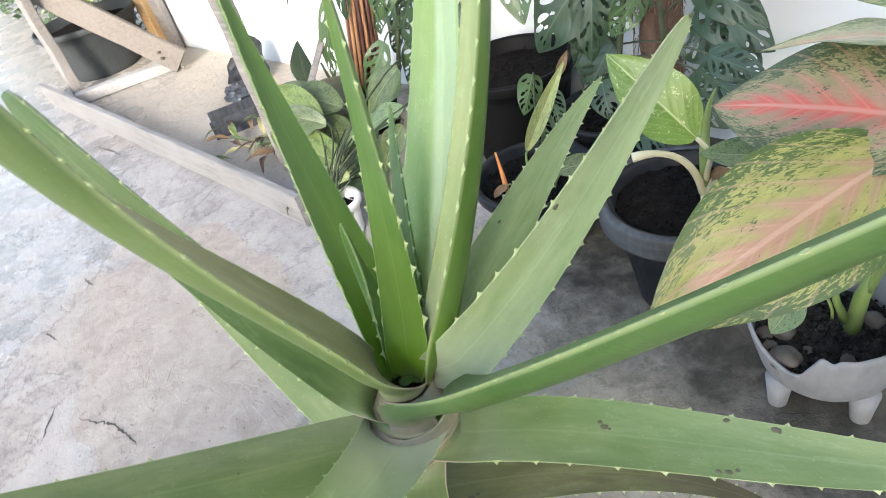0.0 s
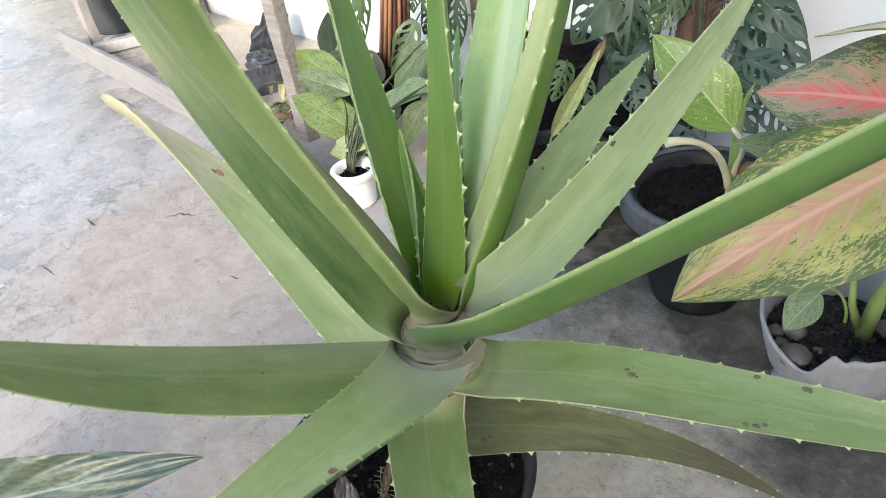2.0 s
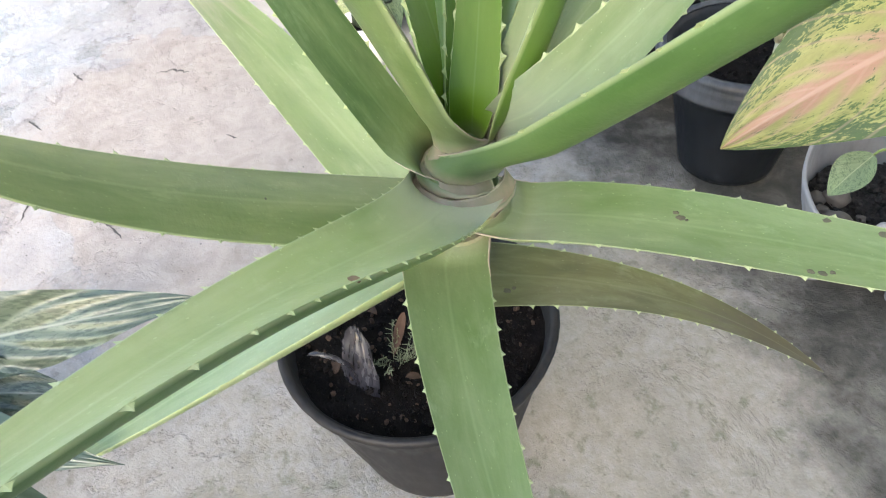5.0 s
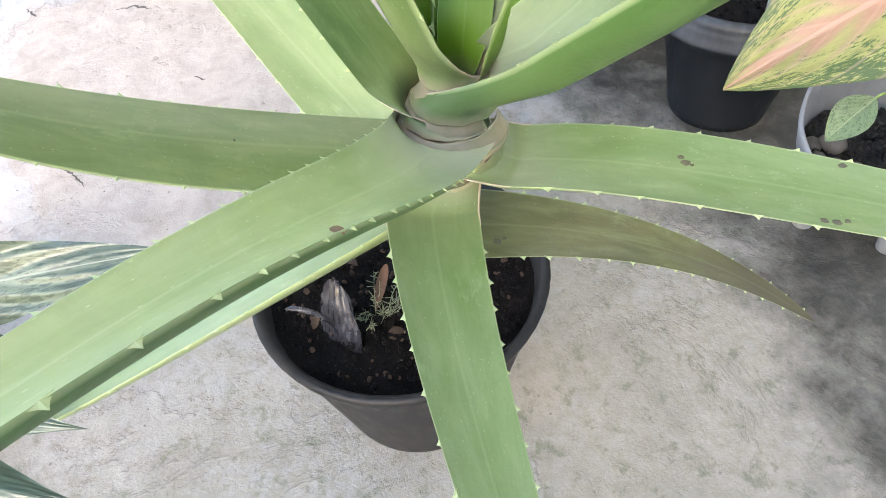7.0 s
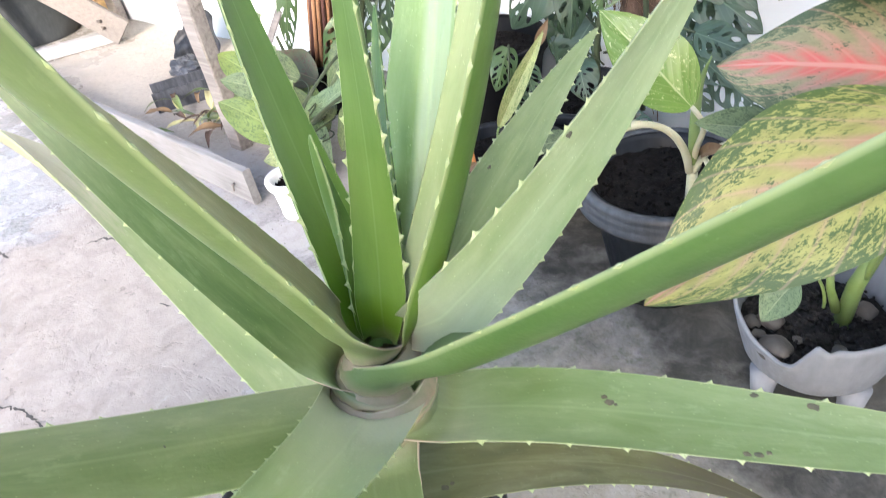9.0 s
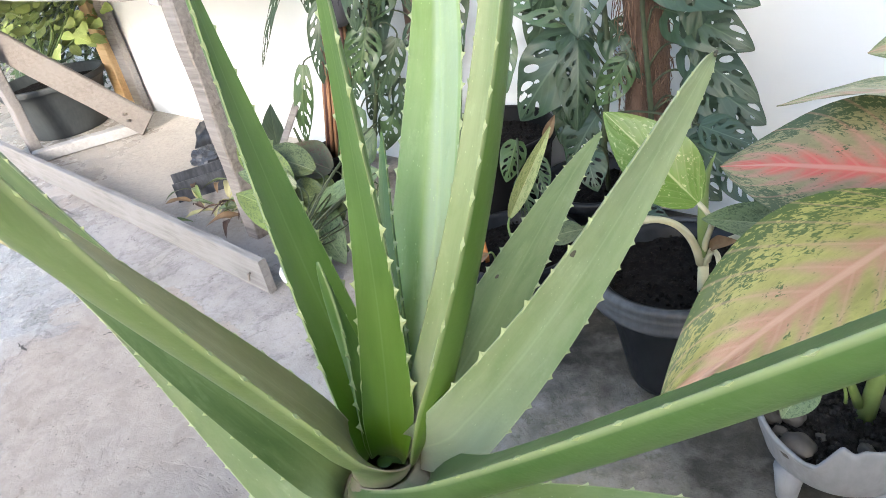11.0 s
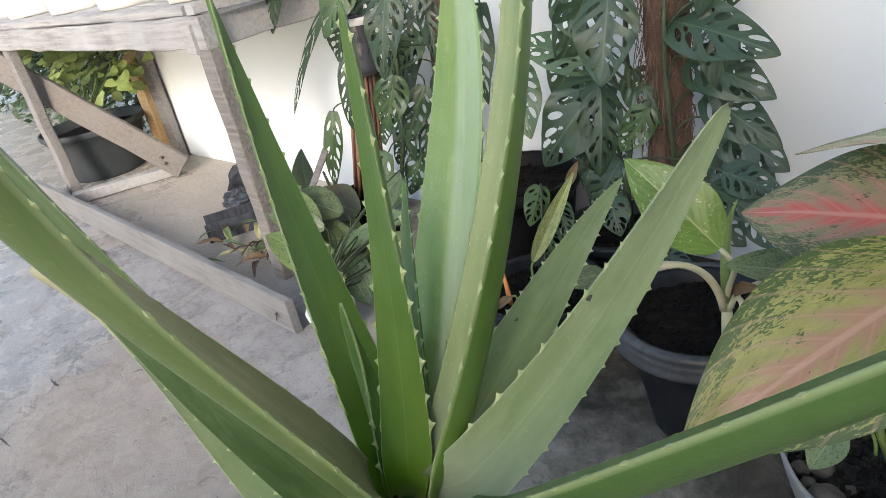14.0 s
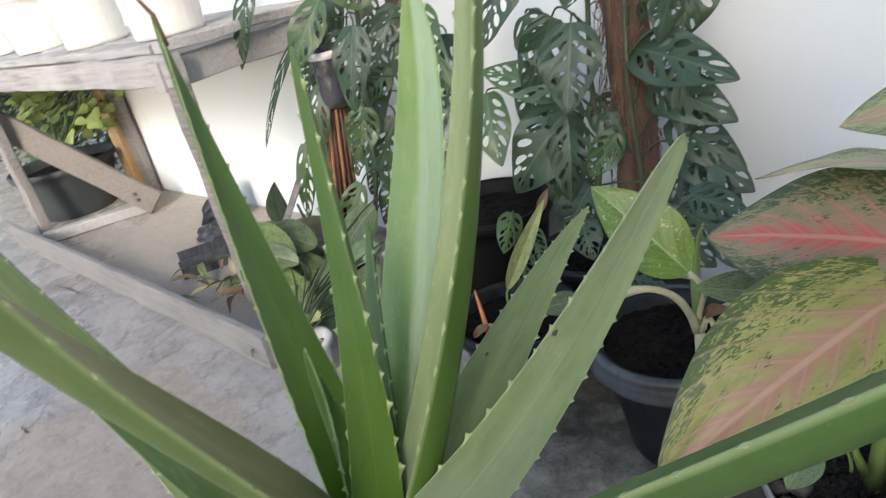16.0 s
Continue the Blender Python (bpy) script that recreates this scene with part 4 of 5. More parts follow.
# ---- pots ----
def pot(name, at, top, bottom, height, material, label, soil=SOIL, fill=0.035, lip=0.008, band=0.03, group="", seed=1, lean=None, ridge=False, crumb=160):
    """A round nursery pot: rolled rim, tapered wall, foot; filled with soil."""
    ob = thing(name, at, label, "plant pot", group)
    w = 0.004
    prof = [(0.01, 0.012), (bottom - w, 0.012), (top - w - 0.004, height - 0.008), (top - 0.002, height), (top + lip, height - 0.001), (top + lip + 0.002, height - 0.006), (top + lip, height - band * 0.9), (top + lip - 0.002, height - band)]
    prof += [(top - 0.001, height - band - 0.002)]
    for k in range(1, 6):
        z = (height - band) * (1 - k / 6)
        prof.append((bottom + (top - bottom) * z / height + (0.002 if ridge and k % 2 else 0), z))
    prof += [(bottom + 0.003, 0.012), (bottom, 0.0), (bottom - 0.01, 0.0), (0.01, 0.002)]
    part("pot_body", lathe(at, prof), material, ob)
    zf = height - fill
    rs = bottom + (top - bottom) * zf / height - 0.004
    part("soil", soil_disc(Vector(at) + Vector((0, 0, zf)), rs, seed=seed), soil, ob, "dark crumbly potting soil")
    if crumb:
        part("soil_crumbs", crumbs(Vector(at) + Vector((0, 0, zf)), rs * 0.96, crumb, 0.007, seed), soil, ob, kind="stuff", smooth=False)
    return ob


pot("flower_pot", (-0.085, -0.053, 0), 0.166, 0.112, 0.252, CHAR, "black round plastic pot holding the aloe", fill=0.03, lip=0.003, band=0.016, seed=4, crumb=800)
pot("flower_pot", (-0.085, 0.737, 0), 0.138, 0.088, 0.25, SLATE, "dark slate plastic pot with a wide rim", fill=0.026, lip=0.016, band=0.045, seed=5, crumb=260)
pot("flower_pot", (-0.455, 0.76, 0), 0.135, 0.10, 0.19, SLATE, "dark grey pot with a wilted cutting", fill=0.03, seed=6, crumb=260)
pot("flower_pot", (-0.43, 1.06, 0), 0.125, 0.10, 0.20, SLATE, "dark grey pot by the coir pole", fill=0.035, seed=7)
pot("flower_pot", (-0.76, 1.10, 0), 0.165, 0.13, 0.27, BLACK, "tall black pot against the wall", fill=0.04, seed=8)
pot("flower_pot", (-0.968, 0.548, 0), 0.055, 0.044, 0.110, WHITE, "small white plastic pot with a mottled plant", fill=0.03, seed=9, band=0.02)
pot("flower_pot", (-1.33, 1.03, 0), 0.088, 0.07, 0.17, BLACK, "black pot holding the reed bundle", fill=0.04, seed=10)
pot("flower_pot", (-3.46, 0.99, 0), 0.255, 0.18, 0.27, DUSTY, "big dark pot under the wooden bench", fill=0.05, seed=11, crumb=0)
pot("flower_pot", (-0.50, -0.66, 0), 0.12, 0.09, 0.2, BLACK, "black pot with a striped-leaf plant", fill=0.03, seed=12, crumb=0)

slate = bpy.data.objects["flower_pot.001"]
ridges = [(0.141, 0.252), (0.147, 0.2555), (0.153, 0.2545), (0.1565, 0.249), (0.1575, 0.243), (0.1560, 0.239), (0.1575, 0.235), (0.1585, 0.229), (0.1568, 0.224), (0.1582, 0.219), (0.1590, 0.212), (0.1575, 0.206), (0.152, 0.204), (0.1515, 0.215), (0.147, 0.245), (0.141, 0.252)]
part("rim", lathe((-0.085, 0.737, 0), ridges, 64, caps=False), RIM_GREY, slate, "thick dusty grey rolled rim with ridges")

# footed grey planter with a broken rim
PX, PY = 0.218, 0.622
planter = thing("footed_planter", (PX, PY, 0), "grey plastic footed planter with a broken rim", "plant pot")


def broken(a, z):
    """How far the rim is chipped away at the angle a."""
    if z < 0.12:
        return 0.0
    d = math.degrees(a) % 360
    edge = ((186, 0.0), (198, 0.012), (214, 0.030), (226, 0.036), (238, 0.046), (250, 0.052), (262, 0.060), (269, 0.057), (276, 0.026), (281, 0.004), (285, 0.010), (289, 0.016), (293, 0.007), (302, 0.008), (312, 0.004), (330, 0.0))
    for (d0, c0), (d1, c1) in zip(edge, edge[1:]):
        if d0 <= d <= d1:
            return -(c0 + (c1 - c0) * (d - d0) / (d1 - d0)) * (z - 0.12) / 0.08
    return 0.0


PR = [(0.008, 0.050), (0.070, 0.052), (0.096, 0.075), (0.110, 0.12), (0.117, 0.16), (0.1195, 0.197), (0.122, 0.200), (0.1255, 0.197), (0.125, 0.185), (0.121, 0.16), (0.1145, 0.12), (0.101, 0.075), (0.088, 0.058), (0.07, 0.046), (0.008, 0.044)]
part("planter_body", lathe((PX, PY, 0), PR, 180, broken), GREY, planter)
for deg in (-120.5, -30.5, 59.5, 149.5):
    c = Vector((PX + 0.086 * math.cos(radians(deg)), PY + 0.086 * math.sin(radians(deg)), 0))
    rings = [[c + Vector((r * math.cos(t), r * math.sin(t), z)) for t in (2 * math.pi * k / 20 for k in range(20))] for r, z in ((0.012, 0.0), (0.0155, 0.003), (0.0185, 0.03), (0.023, 0.066))]
    part("foot", loft(rings), GREY, planter)
part("soil", soil_disc((PX, PY, 0.122), 0.109, 0.014, 21, 20), ASH_SOIL, planter, "grey-black gritty soil")
part("soil_crumbs", crumbs((PX, PY, 0.125), 0.105, 420, 0.009, 22), ASH_SOIL, planter, kind="stuff", smooth=False)


def stone(at, r, seed, flat=0.8):
    bm = bmesh.new()
    bmesh.ops.create_icosphere(bm, subdivisions=3, radius=1)
    for v in bm.verts:
        k = 1 + 0.28 * noise.noise(v.co * 1.3 + Vector((seed, seed * 2, 0))) + 0.07 * noise.noise(v.co * 4 + Vector((seed, 0, 3)))
        v.co = Vector((v.co.x * r * 1.15, v.co.y * r, v.co.z * r * flat)) * k
        v.co += Vector(at)
    solo("stone", bm, STONE, at, "rounded grey-brown river stone on gritty soil", "stone", "stones in the planter")


stone((0.184, 0.532, 0.132), 0.021, 1)
stone((0.160, 0.585, 0.136), 0.018, 3)
stone((0.137, 0.572, 0.130), 0.012, 2)
stone((0.156, 0.548, 0.130), 0.011, 7)
stone((0.268, 0.668, 0.136), 0.016, 4, 0.95)
stone((0.236, 0.650, 0.130), 0.010, 5)
stone((0.262, 0.575, 0.128), 0.010, 6)
stone((0.205, 0.570, 0.127), 0.007, 8)

# ---- leafy plants ----
def blade(base, tip, width, facing, shape="ovate", bend=0.0, fold=0.15, wave=0.0, holes=(), nu=22, nv=10, seed=0, curl=0.0, bm=None, pleat=0.0):
    """A leaf blade from stalk to tip. bend: arch of the midrib; fold: V along it; wave: ruffled sides; holes: (u, v, ru, rv, tilt)."""
    base, tip = Vector(base), Vector(tip)
    t = tip - base
    L = t.length
    t = t / L
    nrm = Vector(facing)
    nrm = (nrm - t * nrm.dot(t)).normalized()
    side = t.cross(nrm)
    bm = bm or bmesh.new()
    uv = bm.loops.layers.uv.verify()
    rnd = random.Random(seed)
    p0, p1 = rnd.uniform(0, 6), rnd.uniform(0, 6)

    def half(u):
        if shape == "heart":
            return math.sin(math.pi * (0.035 + 0.965 * u) ** 0.70) ** 0.75
        if shape == "tail":
            return math.sin(math.pi * (0.03 + 0.97 * u) ** 0.62) ** 1.25
        if shape == "long":
            return math.sin(math.pi * (0.02 + 0.98 * u) ** 0.85) ** 0.7
        return math.sin(math.pi * (0.02 + 0.98 * u) ** 0.78) ** 0.85

    def hole_at(u, v):
        for hu, hv, ru, rv, tilt in holes:
            du, dv = u - hu - tilt * (v - hv), v - hv
            d = (du / ru) ** 2 + (dv / rv) ** 2
            if d < 1.9:
                return d, hu, hv, tilt
        return None

    grid = []
    for i in range(nu + 1):
        u = min(i / nu, 0.999)
        row = []
        for j in range(2 * nv + 1):
            v = j / nv - 1
            uu, vv = u, v
            if holes:
                h = hole_at(u, v)
                if h and 0.55 < h[0] < 1.75:
                    k = 1 / math.sqrt(h[0])
                    dv = (v - h[2]) * k
                    uu = h[1] + (u - h[1] - h[3] * (v - h[2])) * k + h[3] * dv
                    vv = h[2] + dv
            f = half(uu)
            x = vv * f * width / 2
            z = bend * L * 4 * uu * (1 - uu) - fold * abs(vv) ** 1.0 * f * width / 2 * -1 - curl * L * uu * uu
            z += wave * width * f * abs(vv) ** 1.5 * math.sin(9 * uu + p0 + (2.2 if vv > 0 else 0)) + 0.015 * width * noise.noise(Vector((uu * 5 + p1, vv * 3, p0)))
            z += pleat * width * f * abs(vv) ** 0.6 * math.sin(34 * (uu - 0.35 * abs(vv)) + p0)
            row.append((bm.verts.new(base + t * (uu * L) + side * x + nrm * z), uu, vv))
        grid.append(row)
    for i in range(nu):
        for j in range(2 * nv):
            q = (grid[i][j], grid[i][j + 1], grid[i + 1][j + 1], grid[i + 1][j])
            if holes:
                h = hole_at(sum(a[1] for a in q) / 4, sum(a[2] for a in q) / 4)
                if h and h[0] < 0.95:
                    continue
            f = bm.faces.new([a[0] for a in q])
            for lp, a in zip(f.loops, q):
                lp[uv].uv = (a[1], 0.5 + a[2] / 2)
    loose = [v for v in bm.verts if not v.link_faces]
    bmesh.ops.delete(bm, geom=loose, context="VERTS")
    return bm


def blade_part(name, bm, material, parent, label="", smooth=False):
    off = ORIGIN[parent]
    bmesh.ops.translate(bm, verts=bm.verts, vec=-off)
    me = bpy.data.meshes.new(name)
    bm.to_mesh(me)
    bm.free()
    for p in me.polygons:
        p.use_smooth = True
    me.materials.append(material)
    ob = new(name, me)
    ob.parent = parent
    ORIGIN[ob] = off
    return tagged(ob, label)


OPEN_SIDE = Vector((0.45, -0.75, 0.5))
vine_count = [0]


def vine_leaf(base, tip, width, parent, root, tone=None):
    """A perforated vine leaf on its stalk from root."""
    vine_count[0] += 1
    rnd = random.Random(vine_count[0] * 7)
    holes = []
    for sgn in (-1, 1):
        for u in (0.17, 0.33, 0.49, 0.65, 0.79):
            if rnd.random() < 0.85:
                holes.append((u + rnd.uniform(-0.02, 0.02), sgn * rnd.uniform(0.46, 0.58), rnd.uniform(0.034, 0.056), rnd.uniform(0.18, 0.30), sgn * rnd.uniform(0.16, 0.28)))
            if rnd.random() < 0.55:
                holes.append((u + rnd.uniform(0.05, 0.08), sgn * rnd.uniform(0.16, 0.22), rnd.uniform(0.020, 0.028), rnd.uniform(0.08, 0.12), sgn * 0.2))
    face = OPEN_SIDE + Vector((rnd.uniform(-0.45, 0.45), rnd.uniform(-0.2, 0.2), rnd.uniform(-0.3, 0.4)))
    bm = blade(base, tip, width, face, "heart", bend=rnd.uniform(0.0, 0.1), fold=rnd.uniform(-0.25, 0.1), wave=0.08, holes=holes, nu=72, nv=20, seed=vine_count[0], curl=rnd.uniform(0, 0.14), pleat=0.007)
    ob = blade_part("leaf", bm, tone or (VINE_L if rnd.random() < 0.3 else VINE), parent)
    b, r = Vector(base), Vector(root)
    mid = b.lerp(r, 0.5) + Vector((0, -0.02, 0.04))
    t = (b - Vector(tip)).normalized()
    part("leaf_stalk", tube(curve(r, mid, b + t * 0.03, b, 8), 0.0024, 6), VINE_STEM, parent)
    return ob


# ---- the vines on their supports ----
pole = thing("coir_pole", (-0.33, 1.12, 0.17), "thick brown coir moss pole standing in a pot", "plant support")
rings = []
for i in range(41):
    z = 0.17 + 1.1 * i / 40
    rings.append([Vector((-0.33 + 0.008 * math.sin(3 * z), 1.12, z)) + Vector((math.cos(a), math.sin(a), 0)) * (0.046 + 0.010 * noise.noise(Vector((math.cos(a) * 2, math.sin(a) * 2, z * 14)))) for a in (2 * math.pi * k / 28 for k in range(28))])
part("pole", loft(rings), COIR, pole)
rnd = random.Random(5)
fib = bmesh.new()
for _ in range(900):
    a, z = rnd.uniform(0, 6.28), rnd.uniform(0.2, 1.24)
    p = Vector((-0.33 + 0.05 * math.cos(a), 1.12 + 0.05 * math.sin(a), z))
    q = p + Vector((math.cos(a) * rnd.uniform(0, 0.018), math.sin(a) * rnd.uniform(0, 0.018), rnd.uniform(-0.09, 0.05)))
    tube([p, p.lerp(q, 0.5) + Vector((rnd.uniform(-0.006, 0.006),) * 3), q], rnd.uniform(0.0006, 0.0014), 3, fib)
part("fibres", fib, COIR_STRAND, pole, kind="stuff")

vine_r = thing("swiss_cheese_vine", (-0.38, 1.08, 0.17), "swiss cheese vine with perforated leaves climbing a coir pole", "plant", "vines on the wall side")
main = [(-0.40, 1.07, 0.17), (-0.39, 1.04, 0.32), (-0.37, 1.05, 0.48), (-0.385, 1.06, 0.62), (-0.37, 1.06, 0.8), (-0.38, 1.07, 1.0)]
part("stem", tube(main, [0.007, 0.007, 0.0065, 0.006, 0.0055, 0.004], 8), VINE_STEM, vine_r)
part("stem", tube([(-0.29, 1.07, 0.17), (-0.28, 1.05, 0.4), (-0.30, 1.06, 0.6), (-0.29, 1.06, 0.85)], [0.006, 0.006, 0.005, 0.004], 8), VINE_STEM, vine_r)
RV = [((-0.476, 1.100, 0.570), (-0.692, 1.080, 0.634), 0.091), ((-0.719, 1.120, 0.565), (-0.660, 1.050, 0.398), 0.109), ((-0.466, 1.100, 0.537), (-0.600, 1.000, 0.348), 0.157), ((-0.392, 1.020, 0.740), (-0.384, 0.950, 0.571), 0.131), ((-0.432, 1.030, 0.541), (-0.412, 0.970, 0.358), 0.096)]
for b, t, w in RV:
    vine_leaf(b, t, w, vine_r, (-0.38, 1.055, max(0.2, b[2] - 0.03)))
RV = [((-0.298, 1.080, 0.669), (-0.066, 1.030, 0.615), 0.113), ((-0.271, 1.100, 0.586), (-0.082, 1.050, 0.536), 0.112), ((-0.242, 1.120, 0.507), (-0.071, 1.070, 0.423), 0.100), ((-0.224, 1.100, 0.458), (-0.049, 1.050, 0.392), 0.112), ((-0.202, 1.100, 0.402), (-0.076, 1.050, 0.308), 0.120), ((-0.289, 1.100, 0.747), (-0.179, 1.050, 0.798), 0.096), ((-0.255, 1.120, 0.390), (-0.175, 1.100, 0.325), 0.105)]
for b, t, w in RV:
    vine_leaf(b, t, w, vine_r, (-0.29, 1.06, max(0.2, b[2] - 0.03)))
RV = [((-0.332, 1.050, 0.498), (-0.376, 1.000, 0.410), 0.076), ((-0.390, 1.080, 0.816), (-0.389, 1.000, 0.772), 0.074), ((-0.411, 1.000, 0.302), (-0.363, 0.950, 0.233), 0.079), ((-0.176, 0.980, 0.365), (-0.050, 0.930, 0.335), 0.085), ((-0.150, 0.985, 0.400), (-0.030, 0.945, 0.390), 0.070), ((-0.200, 0.975, 0.330), (-0.085, 0.935, 0.275), 0.085), ((-0.10, 0.97, 0.33), (0.02, 0.93, 0.28), 0.080), ((-0.297, 0.950, 0.202), (-0.190, 0.930, 0.213), 0.063)]
for b, t, w in RV:
    vine_leaf(b, t, w, vine_r, (-0.38, 1.055, max(0.18, b[2] - 0.03)))

rnd = random.Random(77)
for k in range(16):
    z = 0.30 + 0.036 * k
    x0 = rnd.choice((-0.58, -0.50, -0.42, -0.22, -0.16))
    b = Vector((x0 + rnd.uniform(-0.04, 0.04), rnd.uniform(1.08, 1.17), z + rnd.uniform(0.0, 0.06)))
    t = b + Vector((rnd.uniform(-0.09, 0.09), rnd.uniform(-0.08, -0.01), rnd.uniform(-0.19, -0.10)))
    vine_leaf(b, t, rnd.uniform(0.085, 0.125), vine_r, (-0.39 if x0 < -0.3 else -0.29, 1.06, z), VINE)

bundle = thing("reed_bundle", (-1.33, 1.03, 0.13), "upright bundle of brown reeds in a black pot", "plant support")
rnd = random.Random(8)
for k in range(34):
    a = 2 * math.pi * k / 17 + (0.18 if k >= 17 else 0)
    r = 0.050 if k < 17 else 0.030
    p = Vector((-1.33 + r * math.cos(a), 1.03 + r * math.sin(a), 0.128))
    q = Vector((-1.213 + 0.66 * r * math.cos(a), 1.03 + 0.66 * r * math.sin(a), 0.60 + rnd.uniform(-0.02, 0.02)))
    part("reed", tube([p, p.lerp(q, 0.5) + Vector((rnd.uniform(-0.003, 0.003), 0, 0)), q], 0.0065, 7), REED_D if k % 3 == 0 else REED, bundle)
solo("brown_post", plank((-1.12, 1.22, 0.0), (-1.05, 1.22, 1.05), 0.05, 0.03, (0, 1, 0)), BROWN_BOARD, (-1.1, 1.22, 0), "brown painted wooden post against the white wall", "post")
bottle = thing("plastic_bottle", (-1.19, 1.03, 0.56), "upturned dark smoky plastic bottle on the reed bundle", "bottle")
part("bottle_body", lathe((-1.19, 1.03, 0.56), [(0.01, 0.012), (0.036, 0.012), (0.041, 0.03), (0.041, 0.15), (0.036, 0.165), (0.0395, 0.165), (0.0445, 0.148), (0.044, 0.1), (0.0425, 0.09), (0.0445, 0.08), (0.0445, 0.028), (0.038, 0.0), (0.01, 0.0)], 32), GLASSY, bottle)
part("collar", lathe((-1.19, 1.03, 0.70), [(0.0455, 0.0), (0.0455, 0.02), (0.049, 0.02), (0.049, 0.0), (0.0455, 0.0)], 32, caps=False), WHITE, bottle, "pale plastic collar")

vine_l = thing("swiss_cheese_vine", (-1.15, 1.03, 0.21), "swiss cheese vine with hanging perforated leaves on a reed bundle", "plant", "vines on the wall side")
part("stem", tube([(-1.16, 1.03, 0.21), (-1.12, 1.06, 0.4), (-1.10, 1.07, 0.6), (-1.05, 1.06, 0.8), (-1.1, 1.04, 0.98)], [0.007, 0.0065, 0.006, 0.005, 0.004], 8), VINE_STEM, vine_l)
part("stem", tube([(-0.95, 1.10, 0.23), (-0.92, 1.10, 0.5), (-0.86, 1.12, 0.72), (-0.9, 1.1, 0.95)], [0.006, 0.006, 0.005, 0.004], 8), VINE_STEM, vine_l)
LV = [((-1.379, 0.980, 0.913), (-1.465, 0.930, 0.699), 0.068), ((-1.243, 0.980, 0.765), (-1.478, 0.920, 0.452), 0.036), ((-1.117, 1.000, 0.855), (-1.220, 0.930, 0.684), 0.100), ((-0.956, 0.950, 0.790), (-0.976, 0.900, 0.584), 0.103), ((-1.049, 1.000, 0.566), (-1.074, 0.950, 0.422), 0.099), ((-1.214, 1.000, 0.631), (-1.235, 0.950, 0.408), 0.064), ((-1.364, 1.000, 0.446), (-1.407, 0.950, 0.190), 0.063), ((-1.172, 1.020, 0.321), (-1.255, 0.950, 0.151), 0.085)]
for b, t, w in LV:
    vine_leaf(b, t, w, vine_l, (-1.09, 1.06, min(0.95, b[2] + 0.03)))
LV = [((-1.221, 1.080, 0.590), (-1.162, 1.020, 0.447), 0.077), ((-0.946, 1.100, 0.804), (-0.976, 1.020, 0.703), 0.085), ((-1.109, 1.100, 0.301), (-1.156, 1.050, 0.165), 0.084), ((-0.859, 1.100, 0.796), (-0.756, 1.020, 0.618), 0.076), ((-0.838, 1.150, 0.713), (-0.844, 1.100, 0.455), 0.092), ((-1.041, 1.120, 0.640), (-1.147, 1.080, 0.556), 0.083), ((-0.915, 1.000, 0.849), (-1.050, 0.950, 0.899), 0.090)]
for b, t, w in LV:
    vine_leaf(b, t, w, vine_l, (-0.90, 1.11, min(0.92, b[2] + 0.02)))

rnd = random.Random(31)
for k in range(26):
    z = 0.34 + 0.025 * k
    b = Vector((rnd.uniform(-1.3, -0.86), rnd.uniform(1.05, 1.16), z))
    t = b + Vector((rnd.uniform(-0.07, 0.05), rnd.uniform(-0.08, -0.01), rnd.uniform(-0.19, -0.10)))
    vine_leaf(b, t, rnd.uniform(0.065, 0.10), vine_l, (-1.09 if b.x < -1.0 else -0.9, 1.09, min(0.95, z + 0.03)), VINE)

# ---- aglaonemas ----
def stalk(parent, root, base, dirn, r=0.004, material=None, name="leaf_stalk"):
    root, base, d = Vector(root), Vector(base), Vector(dirn).normalized()
    part(name, tube(curve(root, root + Vector((0, 0, (base - root).length * 0.45)), base - d * (base - root).length * 0.35, base, 12), [r * (1.35 - 0.4 * k / 12) for k in range(13)], 9), material or STALK, parent)


def big_leaf(parent, P, width, tone, facing, label="", bend=0.05, fold=0.12, wave=0.03, root=None, seed=1, curl=0.0, shape="ovate", r=0.004, pale=False, pleat=0.0, dark=False):
    base, tip = Vector(P[0]), Vector(P[1])
    bm = blade(base, tip, width, facing, shape, bend=bend, fold=fold, wave=wave, nu=60 if pleat else 30, nv=12, seed=seed, curl=curl, pleat=pleat)
    leaf = blade_part("leaf", bm, tone, parent, label)
    if root:
        stalk(parent, root, base, tip - base, r, PALE_STALK if pale else VINE_STEM if dark else STALK)
    return leaf


red = thing("red_aglaonema", (0.245, 0.63, 0.13), "aglaonema with red-blushed speckled broad leaves in the planter", "plant")
part("stem", tube([(0.245, 0.64, 0.12), (0.25, 0.645, 0.2), (0.27, 0.65, 0.29)], [0.013, 0.012, 0.009], 12), STALK, red)
big_leaf(red, ((0.335, 0.575, 0.560), (0.036, 0.590, 0.527)), 0.185, RED, (0.1, -0.55, 0.75), "rose and green leaf with a red midrib", 0.06, 0.10, 0.02, (0.27, 0.65, 0.27), 1)
big_leaf(red, ((0.285, 0.555, 0.530), (0.094, 0.276, 0.384)), 0.190, ROSE, (0.25, -0.35, 0.8), "yellow-green and pink speckled leaf", 0.10, 0.10, 0.02, (0.265, 0.645, 0.25), 2)
big_leaf(red, ((0.30, 0.62, 0.635), (0.105, 0.57, 0.625)), 0.13, UPPER, (-0.05, 0.22, 0.95), "pale upper leaf with a drawn-out tip", 0.05, 0.10, 0.02, (0.275, 0.65, 0.28), 3)
big_leaf(red, ((0.33, 0.58, 0.41), (0.37, 0.43, 0.305)), 0.13, RED, (0.7, -0.4, 0.5), "", 0.10, 0.1, 0.02, (0.26, 0.64, 0.22), 4)
